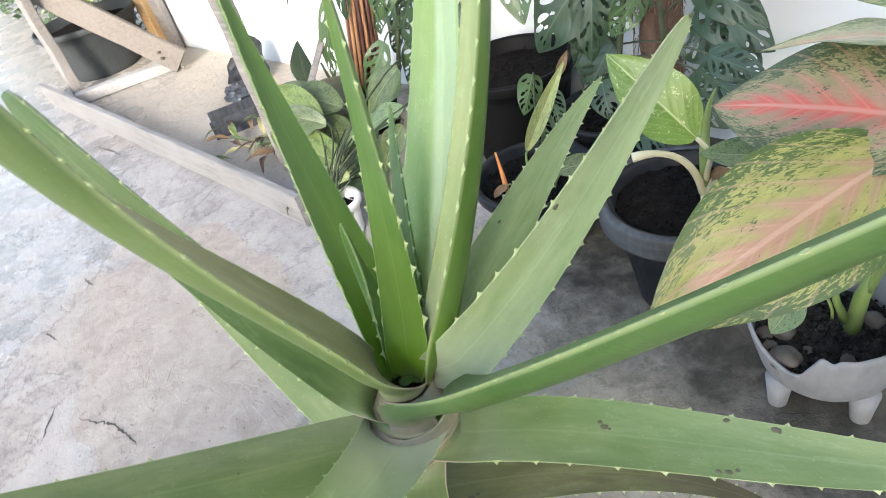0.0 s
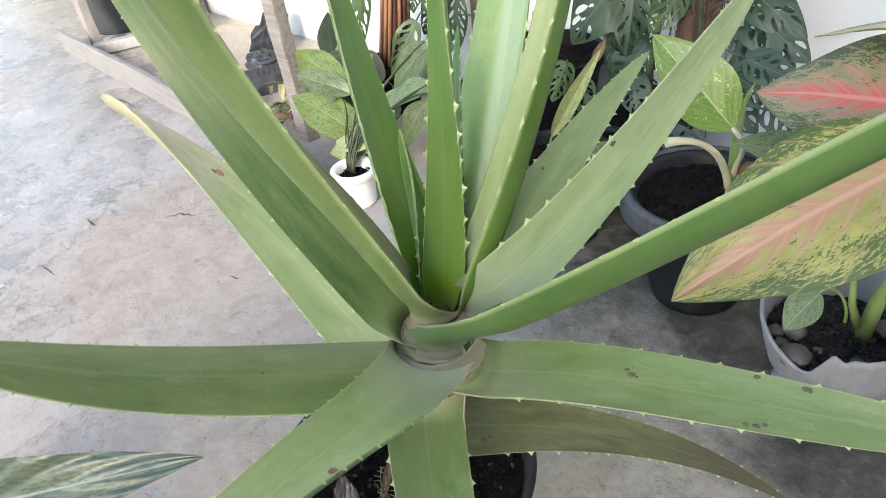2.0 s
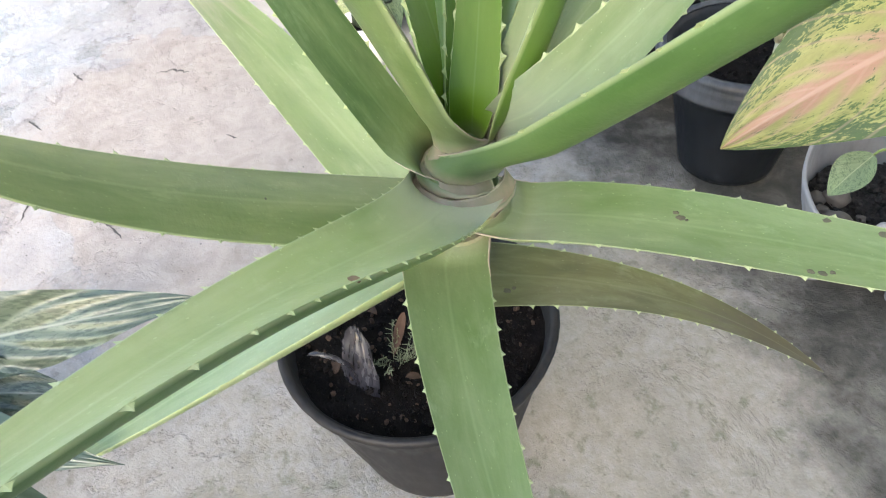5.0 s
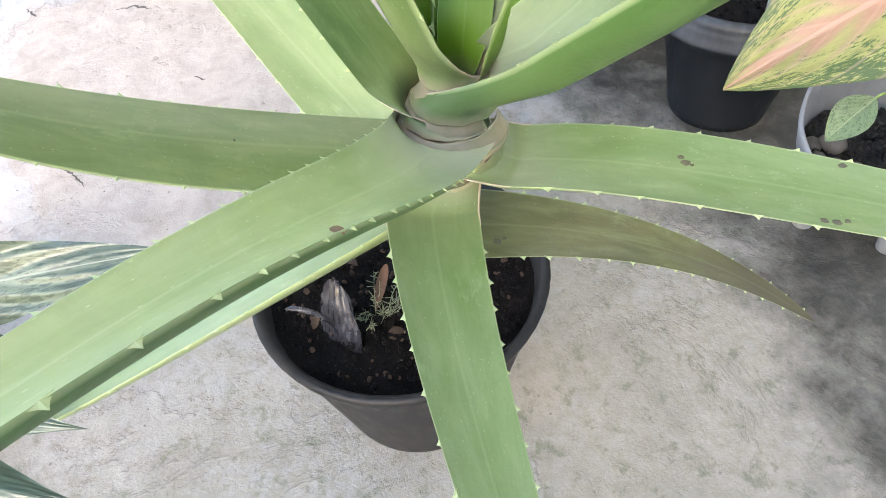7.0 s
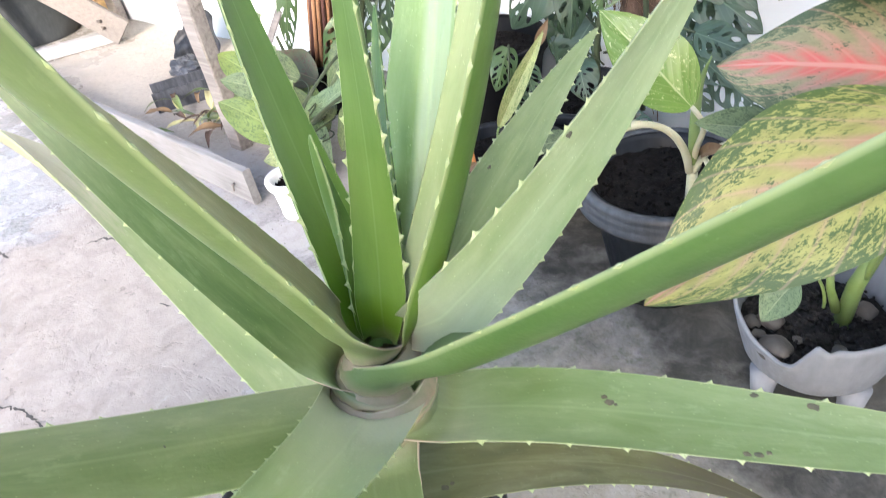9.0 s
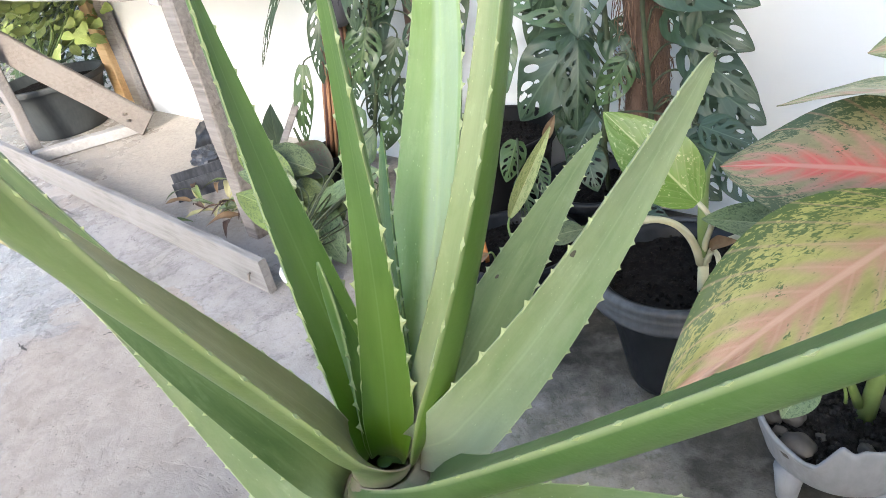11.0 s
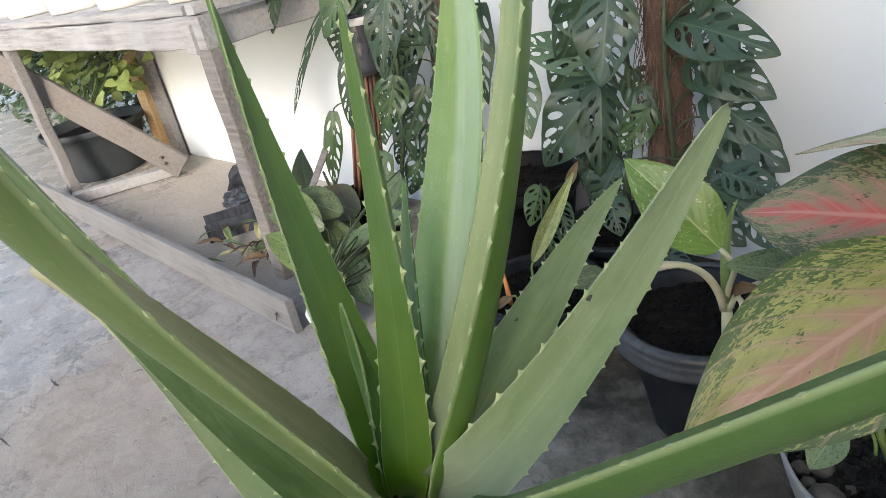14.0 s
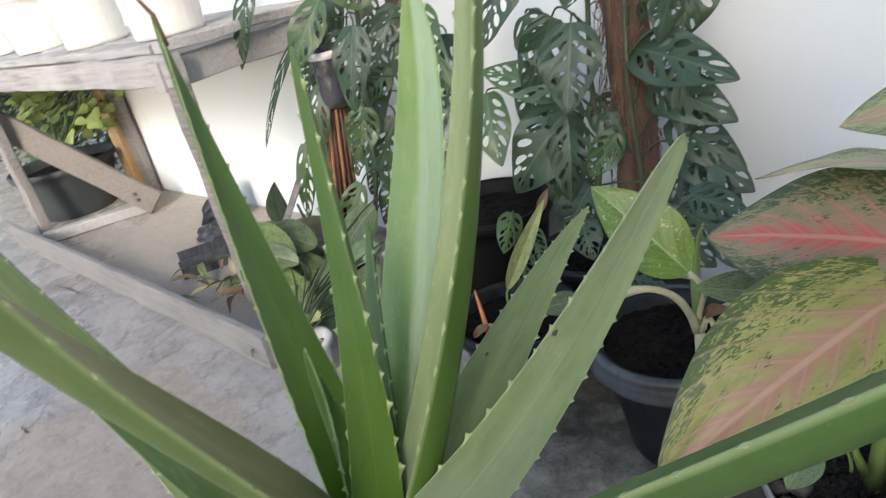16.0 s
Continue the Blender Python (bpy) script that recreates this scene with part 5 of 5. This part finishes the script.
big_leaf(red, ((0.37, 0.68, 0.70), (0.175, 0.65, 0.665)), 0.12, UPPER, (-0.1, -0.45, 0.75), "olive upper leaf with fine green flecks", 0.06, 0.1, 0.02, (0.28, 0.65, 0.28), 5)
big_leaf(red, ((0.33, 0.66, 0.64), (0.27, 0.68, 0.80)), 0.10, RED, (-0.2, -0.8, -0.2), "young rose-backed leaf standing up", 0.05, 0.25, 0.02, (0.28, 0.65, 0.28), 8)
big_leaf(red, ((0.30, 0.60, 0.44), (0.42, 0.44, 0.34)), 0.15, MOTTLED, (0.4, -0.5, 0.6), "", 0.1, 0.1, 0.02, (0.26, 0.645, 0.24), 6)
big_leaf(red, ((0.185, 0.575, 0.235), (0.158, 0.535, 0.172)), 0.055, SILVER, (-0.2, -0.8, 0.4), "small pale green leaf", 0.05, 0.2, 0.02, (0.22, 0.62, 0.16), 7, r=0.002)
part("leaf_stalk", tube([(0.235, 0.635, 0.15), (0.222, 0.62, 0.2), (0.215, 0.61, 0.26)], [0.008, 0.006, 0.004], 8), STALK, red)

green = thing("speckled_aglaonema", (-0.028, 0.715, 0.20), "young aglaonema with white-speckled green leaves and pale stalks", "plant")
part("stem", tube([(-0.028, 0.715, 0.18), (-0.028, 0.712, 0.24), (-0.027, 0.705, 0.295)], [0.011, 0.010, 0.008], 10), PALE_STALK, green, "ringed pale stem")
big_leaf(green, ((-0.012, 0.640, 0.436), (-0.152, 0.625, 0.570)), 0.105, SPECKLED, (0.25, -0.7, 0.75), "bright green leaf with white flecks", 0.03, 0.22, 0.03, (-0.027, 0.705, 0.29), 11, pale=True)
big_leaf(green, ((0.105, 0.700, 0.388), (0.003, 0.615, 0.425)), 0.062, SILVER, (0.2, -0.55, 0.8), "grey-green mottled leaf", 0.03, 0.2, 0.02, (-0.02, 0.705, 0.29), 12, pale=True)
part("furled_leaf", tube(curve((-0.026, 0.702, 0.30), (-0.03, 0.71, 0.36), (-0.045, 0.725, 0.42), (-0.022, 0.73, 0.475), 12), [0.006, 0.008, 0.009, 0.009, 0.009, 0.0085, 0.008, 0.0075, 0.006, 0.005, 0.004, 0.0025, 0.001], 9), STALK, green, "tightly furled new leaf")
part("leaf_stalk", tube(curve((-0.030, 0.702, 0.285), (-0.035, 0.68, 0.37), (-0.06, 0.64, 0.41), (-0.112, 0.615, 0.392), 14), [0.0075, 0.007, 0.0068, 0.0066, 0.0064, 0.0062, 0.006, 0.0058, 0.0056, 0.0055, 0.0055, 0.006, 0.007, 0.008, 0.009], 9), PALE_STALK, green, "bare arching pale stalk")
part("leaf_stalk", tube(curve((-0.022, 0.702, 0.285), (-0.012, 0.70, 0.33), (0.006, 0.69, 0.33), (0.008, 0.685, 0.285), 10), 0.0045, 8), PALE_STALK, green, "cut pale stalk")
big_leaf(green, ((-0.018, 0.708, 0.310), (0.030, 0.70, 0.345)), 0.026, DRY, (0, -0.6, 0.8), "withered brown leaf", 0.2, 0.4, 0.1, None, 13)

wilt = thing("wilted_cutting", (-0.45, 0.75, 0.16), "wilted cutting with a furled yellowing leaf", "plant")
big_leaf(wilt, ((-0.464, 0.760, 0.245), (-0.390, 0.840, 0.435)), 0.036, WILT, (0.4, -0.8, 0.2), "furled yellow-green leaf with a brown tip", 0.06, 0.9, 0.05, (-0.452, 0.75, 0.16), 21, r=0.0025)
big_leaf(wilt, ((-0.402, 0.826, 0.402), (-0.385, 0.846, 0.452)), 0.020, DRY, (0.4, -0.8, 0.2), "withered brown leaf tip", 0.02, 0.7, 0.05, None, 22)
for k, (b, t, w) in enumerate((((-0.505, 0.87, 0.37), (-0.535, 0.85, 0.27), 0.06), ((-0.45, 0.85, 0.35), (-0.40, 0.81, 0.29), 0.055), ((-0.47, 0.83, 0.31), (-0.44, 0.80, 0.22), 0.06))):
    vine_leaf(b, t, w, wilt, (-0.46, 0.80, 0.16), VINE_L)
big_leaf(wilt, ((-0.28, 0.75, 0.265), (-0.345, 0.69, 0.255)), 0.055, MOTTLED, (0.2, -0.4, 0.9), "", 0.05, 0.1, 0.05, (-0.40, 0.76, 0.16), 23, r=0.002)
part("dry_stub", tube(curve((-0.495, 0.70, 0.16), (-0.495, 0.70, 0.195), (-0.505, 0.705, 0.22), (-0.525, 0.72, 0.25), 6), [0.006, 0.006, 0.0055, 0.005, 0.004, 0.003, 0.002], 8), ORANGE, wilt, "orange rotting stalk stub")
big_leaf(wilt, ((-0.474, 0.685, 0.195), (-0.505, 0.665, 0.165)), 0.02, DRY, (0.3, -0.6, 0.7), "dry rolled leaf", 0.1, 0.8, 0.1, (-0.47, 0.70, 0.16), 24, r=0.002)

mott = thing("mottled_plant", (-0.99, 0.548, 0.085), "mottled grey-green houseplant in a small white pot", "plant")
MP = [((-1.235, 0.80, 0.165), (-1.490, 0.76, 0.172), 0.135, MOTTLED), ((-1.055, 0.66, 0.120), (-1.340, 0.635, 0.197), 0.120, LIME), ((-1.025, 0.66, 0.098), (-1.180, 0.615, 0.058), 0.078, WILT), ((-0.90, 0.80, 0.262), (-1.028, 0.74, 0.190), 0.070, SILVER), ((-0.905, 0.785, 0.215), (-0.985, 0.735, 0.070), 0.082, MOTTLED), ((-1.175, 0.745, 0.135), (-0.975, 0.675, 0.030), 0.125, SILVER), ((-0.940, 0.855, 0.345), (-1.060, 0.80, 0.200), 0.095, MOTTLED), ((-0.955, 0.805, 0.230), (-1.155, 0.715, 0.115), 0.060, SILVER), ((-1.06, 0.72, 0.080), (-1.375, 0.74, 0.165), 0.130, MOTTLED), ((-1.16, 0.79, 0.225), (-1.39, 0.76, 0.250), 0.110, MOTTLED), ((-1.10, 0.76, 0.175), (-1.30, 0.72, 0.110), 0.120, MOTTLED), ((-0.955, 0.60, 0.150), (-1.085, 0.585, 0.135), 0.060, WILT), ((-1.231, 0.90, 0.164), (-1.466, 0.88, 0.185), 0.145, BRONZE), ((-1.18, 0.85, 0.11), (-1.352, 0.83, 0.119), 0.115, LIME), ((-1.029, 0.78, 0.187), (-1.172, 0.74, 0.12), 0.062, SILVER), ((-1.064, 0.96, 0.270), (-1.139, 0.92, 0.17), 0.095, LIME), ((-1.176, 0.75, 0.04), (-1.009, 0.72, 0.035), 0.08, MOTTLED)]
for i, (b, t, w, m) in enumerate(MP):
    big_leaf(mott, (b, t), w, m, (0.35, -0.45, 0.8), "", 0.08, 0.12, 0.05, (-1.005 + 0.002 * i, 0.552, 0.085), 30 + i, r=0.002, dark=True)
rnd = random.Random(63)
for i in range(7):
    b = Vector((rnd.uniform(-1.22, -1.02), rnd.uniform(0.66, 0.80), rnd.uniform(0.07, 0.24)))
    t = b + Vector((rnd.uniform(-0.26, -0.08), rnd.uniform(-0.07, 0.06), rnd.uniform(-0.05, 0.07)))
    big_leaf(mott, (b, t), rnd.uniform(0.07, 0.11), (MOTTLED, SILVER, MOTTLED, LIME, MOTTLED)[i % 5], (rnd.uniform(0.2, 0.6), rnd.uniform(-0.7, -0.2), rnd.uniform(0.4, 0.9)), "", 0.08, 0.15, 0.06, (-0.985, 0.552, 0.085), 70 + i, r=0.002, dark=True)
fig = thing("rubber_plant", (-1.60, 1.08, 0.0), "small dark-leaved plant by the wall behind the bench leg", "plant")
part("stem", tube([(-1.60, 1.08, 0.0), (-1.58, 1.06, 0.12), (-1.57, 1.04, 0.2)], [0.007, 0.006, 0.004], 8), VINE_STEM, fig)
for i, (b, t, w) in enumerate([((-1.67, 1.02, 0.10), (-1.60, 1.00, 0.30), 0.09), ((-1.60, 1.03, 0.08), (-1.76, 0.95, 0.13), 0.08), ((-1.56, 1.02, 0.10), (-1.46, 0.95, 0.06), 0.08)]):
    big_leaf(fig, (b, t), w, DARKLEAF, (0.5, -0.8, 0.3), "", 0.05, 0.15, 0.02, (-1.59, 1.07, 0.05), 40 + i, r=0.003)
solo("broken_lath", plank((-1.52, 0.86, 0.10), (-1.40, 0.96, 0.33), 0.03, 0.008, (0, -1, 0.3)), WOOD_Z, (-1.52, 0.86, 0.02), "grey broken wooden lath leaning among the plants", "wood scrap")

front = thing("striped_plant", (-0.50, -0.66, 0.17), "grey-green striped broad-leaved plant in a black pot", "plant")
FP = [((-0.47, -0.52, 0.29), (-0.167, -0.244, 0.392), 0.090, STRIPED, (0.35, -0.55, 0.75), 0.25, 0.30), ((-0.42, -0.56, 0.31), (-0.225, -0.385, 0.320), 0.10, STRIPED, (0.25, -0.3, 0.9), -0.1, 0.28), ((-0.36, -0.58, 0.33), (-0.100, -0.385, 0.335), 0.10, DARKLEAF, (0.25, -0.2, 0.95), -0.1, 0.1), ((-0.34, -0.60, 0.30), (-0.09, -0.43, 0.27), 0.11, DARKLEAF, (0.25, -0.2, 0.95), -0.12, 0.1)]
for i, (b, t, w, m, face, fold, wave) in enumerate(FP):
    big_leaf(front, (b, t), w, m, face, "", 0.10, fold, wave, (-0.50 + 0.01 * i, -0.65, 0.16), 50 + i, r=0.004, shape="ovate" if m is STRIPED else "tail", pleat=0.055 if m is STRIPED else 0.0)

# ---- the wooden bench ----
bench = thing("wooden_bench", (-2.9, 1.0, 0), "rough weathered grey wooden plant bench along the wall", "bench")
part("front_beam", plank((-1.40, 0.70, 0.765), (-5.2, 0.70, 0.765), 0.045, 0.085, seed=3, rough=0.004), WOOD, bench, smooth=False)
part("end_beam", plank((-1.47, 0.67, 0.755), (-1.47, 1.29, 0.755), 0.05, 0.08, seed=4, rough=0.004), WOOD_Y, bench, smooth=False)
for i in range(5):
    y = 0.745 + 0.122 * i
    part("top_plank", plank((-1.485 - 0.02 * (i % 2), y, 0.822), (-5.2, y, 0.822), 0.112, 0.026, seed=10 + i, rough=0.003), WOOD, bench, smooth=False)
part("front_leg", plank((-1.425, 0.70, 0.0), (-1.425, 0.70, 0.722), 0.06, 0.045, (0, 1, 0), seed=5, rough=0.003), WOOD_Z, bench, smooth=False)
part("front_leg", plank((-3.17, 0.70, 0.0), (-3.17, 0.70, 0.722), 0.06, 0.045, (0, 1, 0), seed=6, rough=0.003), WOOD_Z, bench, smooth=False)
part("back_leg", plank((-3.30, 1.25, 0.0), (-3.30, 1.25, 0.80), 0.10, 0.05, (0, 1, 0), seed=7), SUNLIT_WOOD, bench, label="tan wooden back post with warm sunlight in its colour", smooth=False)
part("back_leg", plank((-3.17, 1.262, 0.0), (-3.17, 1.262, 0.80), 0.09, 0.04, (0, 1, 0), seed=17), WOOD_Z, bench, smooth=False)
part("foot_rail", plank((-3.10, 0.66, 0.027), (-2.90, 1.12, 0.027), 0.06, 0.05, seed=8), WOOD_Y, bench, smooth=False)
brace = part("brace", plank((-3.34, 0.655, 0.675), (-2.82, 1.10, 0.045), 0.12, 0.028, (0.5, -0.8, 0.25), seed=9), SHADED_WOOD, bench, label="diagonal sawn brace board", smooth=False)
for d in (0.0, 0.03):
    c = Vector((-2.86 + d * 0.3, 1.04, 0.115 - d))
    bm = tube([c, c + Vector((0.004, -0.016, 0.004))], 0.007, 8)
    part("bolt", bm, METAL, brace, "rusty bolt head")
part("kick_board", plank((-3.36, 0.612, 0.051), (-1.105, 0.515, 0.056), 0.024, 0.104, seed=12, rough=0.0018, bevel=0.003), KICK, bench, "weathered grey board on edge along the floor", smooth=False)
nail = Vector((-1.17, 0.503, 0.052))
part("nail", tube([nail, nail + Vector((0.0, -0.006, 0.0)), nail + Vector((0.006, -0.012, -0.016))], [0.004, 0.004, 0.002], 7), METAL, bench, "bent rusty nail")
part("end_plank", plank((-1.445, 0.69, 0.822), (-1.425, 1.28, 0.824), 0.05, 0.030, seed=24, rough=0.005), WOOD_Y, bench, "pale splintered end board", smooth=False)

# ---- things under and on the bench ----
gut = bmesh.new()
a, b = Vector((-1.985, 0.745, 0)), Vector((-1.84, 1.03, 0))
x = (b - a).normalized()
y = Vector((-x.y, x.x, 0))
prof = [(-0.060, 0.075), (-0.054, 0.004), (0.046, 0.004), (0.054, 0.070), (0.059, 0.070), (0.051, 0.0), (-0.059, 0.0), (-0.065, 0.075)]
solo("gutter_offcut", loft([[p + y * u + Vector((0, 0, v)) for u, v in prof] for p in (a, a.lerp(b, 0.33), a.lerp(b, 0.66), b)]), SHEET, (-1.92, 0.88, 0), "offcut of black plastic gutter on the floor", "plastic scrap", smooth=False)


def crumpled(name, at, size, material, label, category, seed, amp=0.5):
    bm = bmesh.new()
    bmesh.ops.create_icosphere(bm, subdivisions=4, radius=1)
    low = 0
    for v in bm.verts:
        n = noise.noise(v.co * 1.6 + Vector((seed, 0, 0)))
        r = 1 + amp * (1 - 2 * abs(n)) - amp * 0.4 + 0.25 * amp * (1 - 2 * abs(noise.noise(v.co * 4 + Vector((0, seed, 0)))))
        v.co = Vector((v.co.x * size[0] * r, v.co.y * size[1] * r, v.co.z * size[2] * r))
        v.co.z = max(v.co.z, -size[2] * 0.55)
        low = min(low, v.co.z)
    bmesh.ops.translate(bm, verts=bm.verts, vec=Vector(at) - Vector((0, 0, low)))
    solo(name, bm, material, at, label, category, smooth=False)


crumpled("plastic_scrap", (-2.15, 1.00, 0), (0.075, 0.05, 0.035), SHEET, "crumpled black plastic scrap on the floor", "plastic scrap", 3, 0.6)
rows = []
for i in range(13):
    h = i / 12
    row = []
    for j in range(17):
        q = j / 16 - 0.5
        lean = 0.035 * noise.noise(Vector((q * 3.5, h * 2, 2.0)))
        edge = (0.15 + 0.045 * math.sin(q * 5 + 0.8)) * h
        row.append(Vector((-2.27 + 0.19 * q * (1 - 0.3 * h), 1.10 + 0.10 * q + 0.05 * h + lean, 0.002 + edge)))
    rows.append(row)
bm = loft(rows, closed=False)
bmesh.ops.solidify(bm, geom=bm.faces[:], thickness=0.0015)
solo("plastic_sheet", bm, SHEET, (-2.27, 1.10, 0.0), "stiff folded black plastic sheet standing on the floor", "plastic scrap")

litter = thing("leaf_litter", (-1.62, 0.74, 0), "heap of dry and yellowed fallen leaves on the floor", "leaf litter")
rnd = random.Random(9)
for i in range(44):
    c = Vector((-1.60 + rnd.gauss(0, 0.12), 0.76 + rnd.gauss(0, 0.055), 0.012 + 0.06 * rnd.random()))
    a = rnd.uniform(0, 6.28)
    d = Vector((math.cos(a), math.sin(a), rnd.uniform(-0.1, 0.35))) * rnd.uniform(0.07, 0.14)
    bm = blade(c, c + d, rnd.uniform(0.009, 0.026), (rnd.uniform(-0.4, 0.4), rnd.uniform(-0.6, 0.2), 1), "long", 0.16, 0.5, 0.2, nu=8, nv=3, seed=i)
    for v in bm.verts:
        v.co.z = max(v.co.z, 0.003)
    blade_part("fallen_leaf", bm, (CREAM, HUSK_D, MOTTLED, LIME, DRY)[i % 5], litter)

shrub = thing("potted_shrub", (-3.46, 0.99, 0.22), "leafy yellow-green shrub in a big dark pot", "plant")
rnd = random.Random(12)
for k in range(15):
    top = Vector((rnd.uniform(-4.0, -3.2), rnd.uniform(1.0, 1.2), rnd.uniform(0.46, 0.66)))
    top.z -= max(0.0, top.x + 3.25) * 0.5
    part("branch", tube(curve((-3.46 + rnd.uniform(-0.08, 0.08), 0.99, 0.2), (-3.46, 0.99, 0.40), top - Vector((0, 0, 0.1)), top, 8), 0.004, 6), STALK, shrub)
    for j in range(21):
        c = top + Vector((rnd.gauss(0, 0.10), rnd.gauss(0, 0.06), rnd.gauss(0, 0.055)))
        d = (c - Vector((-3.3, 1.0, 0.45))).normalized() * rnd.uniform(0.06, 0.10) + Vector((0, -0.02, -0.035))
        blade_part("leaf", blade(c, c + d, rnd.uniform(0.05, 0.075), (rnd.uniform(-0.5, 0.5), -0.5, 0.8), "heart", 0.05, 0.15, 0.08, nu=6, nv=3, seed=j + 20 * k), SHRUB, shrub)

hedge = bmesh.new()
rnd = random.Random(91)
for k in range(9000):
    c = Vector((rnd.uniform(-7.5, -3.5), rnd.uniform(1.25, 2.1), 1.75 * rnd.random() ** 0.8))
    a = rnd.uniform(0, 6.28)
    d = Vector((math.cos(a), -0.3 + 0.6 * math.sin(a), rnd.uniform(-0.9, 0.3))).normalized() * rnd.uniform(0.06, 0.12)
    e = d.cross(Vector((rnd.uniform(-0.4, 0.4), -0.8, 0.5))).normalized() * rnd.uniform(0.018, 0.034)
    m = c + d * 0.45
    vs = [hedge.verts.new(p) for p in (c, m + e, c + d, m - e, m + Vector((0, -0.008, 0.006)))]
    for f in ((0, 1, 4), (1, 2, 4), (2, 3, 4), (3, 0, 4)):
        hedge.faces.new([vs[i] for i in f])
solo("hedge", hedge, HEDGE, (-5.5, 1.6, 0), "dense dark green hedge beyond the end of the wall", "hedge", kind="stuff", smooth=False)

for x, y, r, h in ((-2.66, 0.86, 0.125, 0.22), (-2.13, 0.84, 0.125, 0.22), (-1.66, 0.86, 0.13, 0.23), (-3.2, 0.86, 0.12, 0.2), (-3.7, 0.86, 0.12, 0.2)):
    pot("flower_pot", (x, y, 0.836), r, r * 0.78, h, WHITE, "white plastic pot standing on the wooden bench", group="pots on the bench", seed=int(-x * 10), crumb=0)
pot("flower_pot", (-1.28, 1.16, 0.836), 0.05, 0.04, 0.09, ORANGE, "small orange clay pot among the vine leaves", seed=31, crumb=0, lip=0.004, band=0.015)

# ---- in the aloe pot ----
rings = []
for k in range(25):
    h = k / 24
    w = 0.030 * (1 - h ** 2.6) ** 0.6 * (0.80 + 0.5 * h - 0.25 * h * h) + 0.001
    ring = []
    for q in range(40):
        a = 2 * math.pi * q / 40
        fold = 1 - 2 * abs(noise.noise(Vector((math.cos(a) * 2.2, math.sin(a) * 2.2, h * 2.4 + 3))))
        fine = 1 - 2 * abs(noise.noise(Vector((math.cos(a) * 5, math.sin(a) * 5, h * 7))))
        f = 0.82 + 0.32 * fold + 0.10 * fine
        ring.append(Vector((-0.071 - 0.022 * h + 0.85 * w * f * math.cos(a), -0.159 + 0.030 * h + 0.85 * w * f * math.cos(a + 1.2) * 0.5 + 0.5 * w * f * math.sin(a), 0.208 + 0.082 * h + 0.006 * fold * h)))
    rings.append(ring)
bag = thing("plastic_bag", (-0.071, -0.159, 0.208), "smoky clear plastic bag standing crumpled in the pot", "plastic bag")
part("bag_body", loft(rings), WRAP, bag, smooth=False)
loop = [Vector((-0.106 + 0.020 * math.cos(t), -0.166 + 0.016 * math.cos(t + 0.6), 0.250 + 0.030 * math.sin(t))) for t in (-1.2 + 3.9 * k / 14 for k in range(15))]
part("bag_handle", tube(loop, [0.0012, 0.002, 0.0026, 0.003, 0.003, 0.003, 0.003, 0.003, 0.003, 0.003, 0.003, 0.003, 0.0026, 0.002, 0.0012], 7), WRAP, bag, "looped plastic handle")
weed = thing("weed", (-0.068, -0.105, 0.222), "tiny feathery grey-green weed in the soil", "plant")
rnd = random.Random(4)
for k in range(11):
    p = Vector((-0.068 + rnd.uniform(-0.008, 0.008), -0.105 + rnd.uniform(-0.008, 0.008), 0.221))
    q = p + Vector((rnd.uniform(-0.03, 0.03), rnd.uniform(-0.03, 0.03), rnd.uniform(0.016, 0.045)))
    bm = tube([p, p.lerp(q, 0.6) + Vector((0, 0, 0.006)), q], 0.0004, 4)
    for j in range(12):
        c = p.lerp(q, 0.25 + 0.065 * j)
        tube([c, c + Vector((rnd.uniform(-0.007, 0.007), rnd.uniform(-0.007, 0.007), rnd.uniform(-0.001, 0.006)))], 0.00055, 3, bm)
    part("sprig", bm, WEED, weed)
chips = crumbs((-0.085, -0.053, 0.224), 0.140, 170, 0.0065, 88)
solo("bark_mulch", chips, BARK, (-0.085, -0.053, 0.222), "scattered brown bark and husk chips on the soil", "mulch", kind="stuff", smooth=False)
husk = blade((-0.075, -0.075, 0.285), (-0.072, -0.105, 0.232), 0.012, (0.7, -0.6, 0.3), "long", -0.12, 0.5, 0.15, nu=14, nv=5, seed=7)
blade_part("dry_husk", husk, HUSK_D, aloe, "withered reddish-brown leaf husk hanging from the stem")
for i, (x, y) in enumerate(((-0.155, -0.075), (-0.11, -0.165), (-0.03, -0.10), (-0.145, -0.02))):
    bm = blade((x, y, 0.226), (x + 0.018 * math.cos(i * 2), y + 0.018 * math.sin(i * 2), 0.230), 0.010, (0, 0, 1), "long", 0.15, 0.3, 0.1, nu=6, nv=3, seed=i)
    solo("dry_leaf", bm, BARK, (x, y, 0.224), "brown dry leaf scrap on the pot soil", "dry leaf", "dry scraps in the pot")
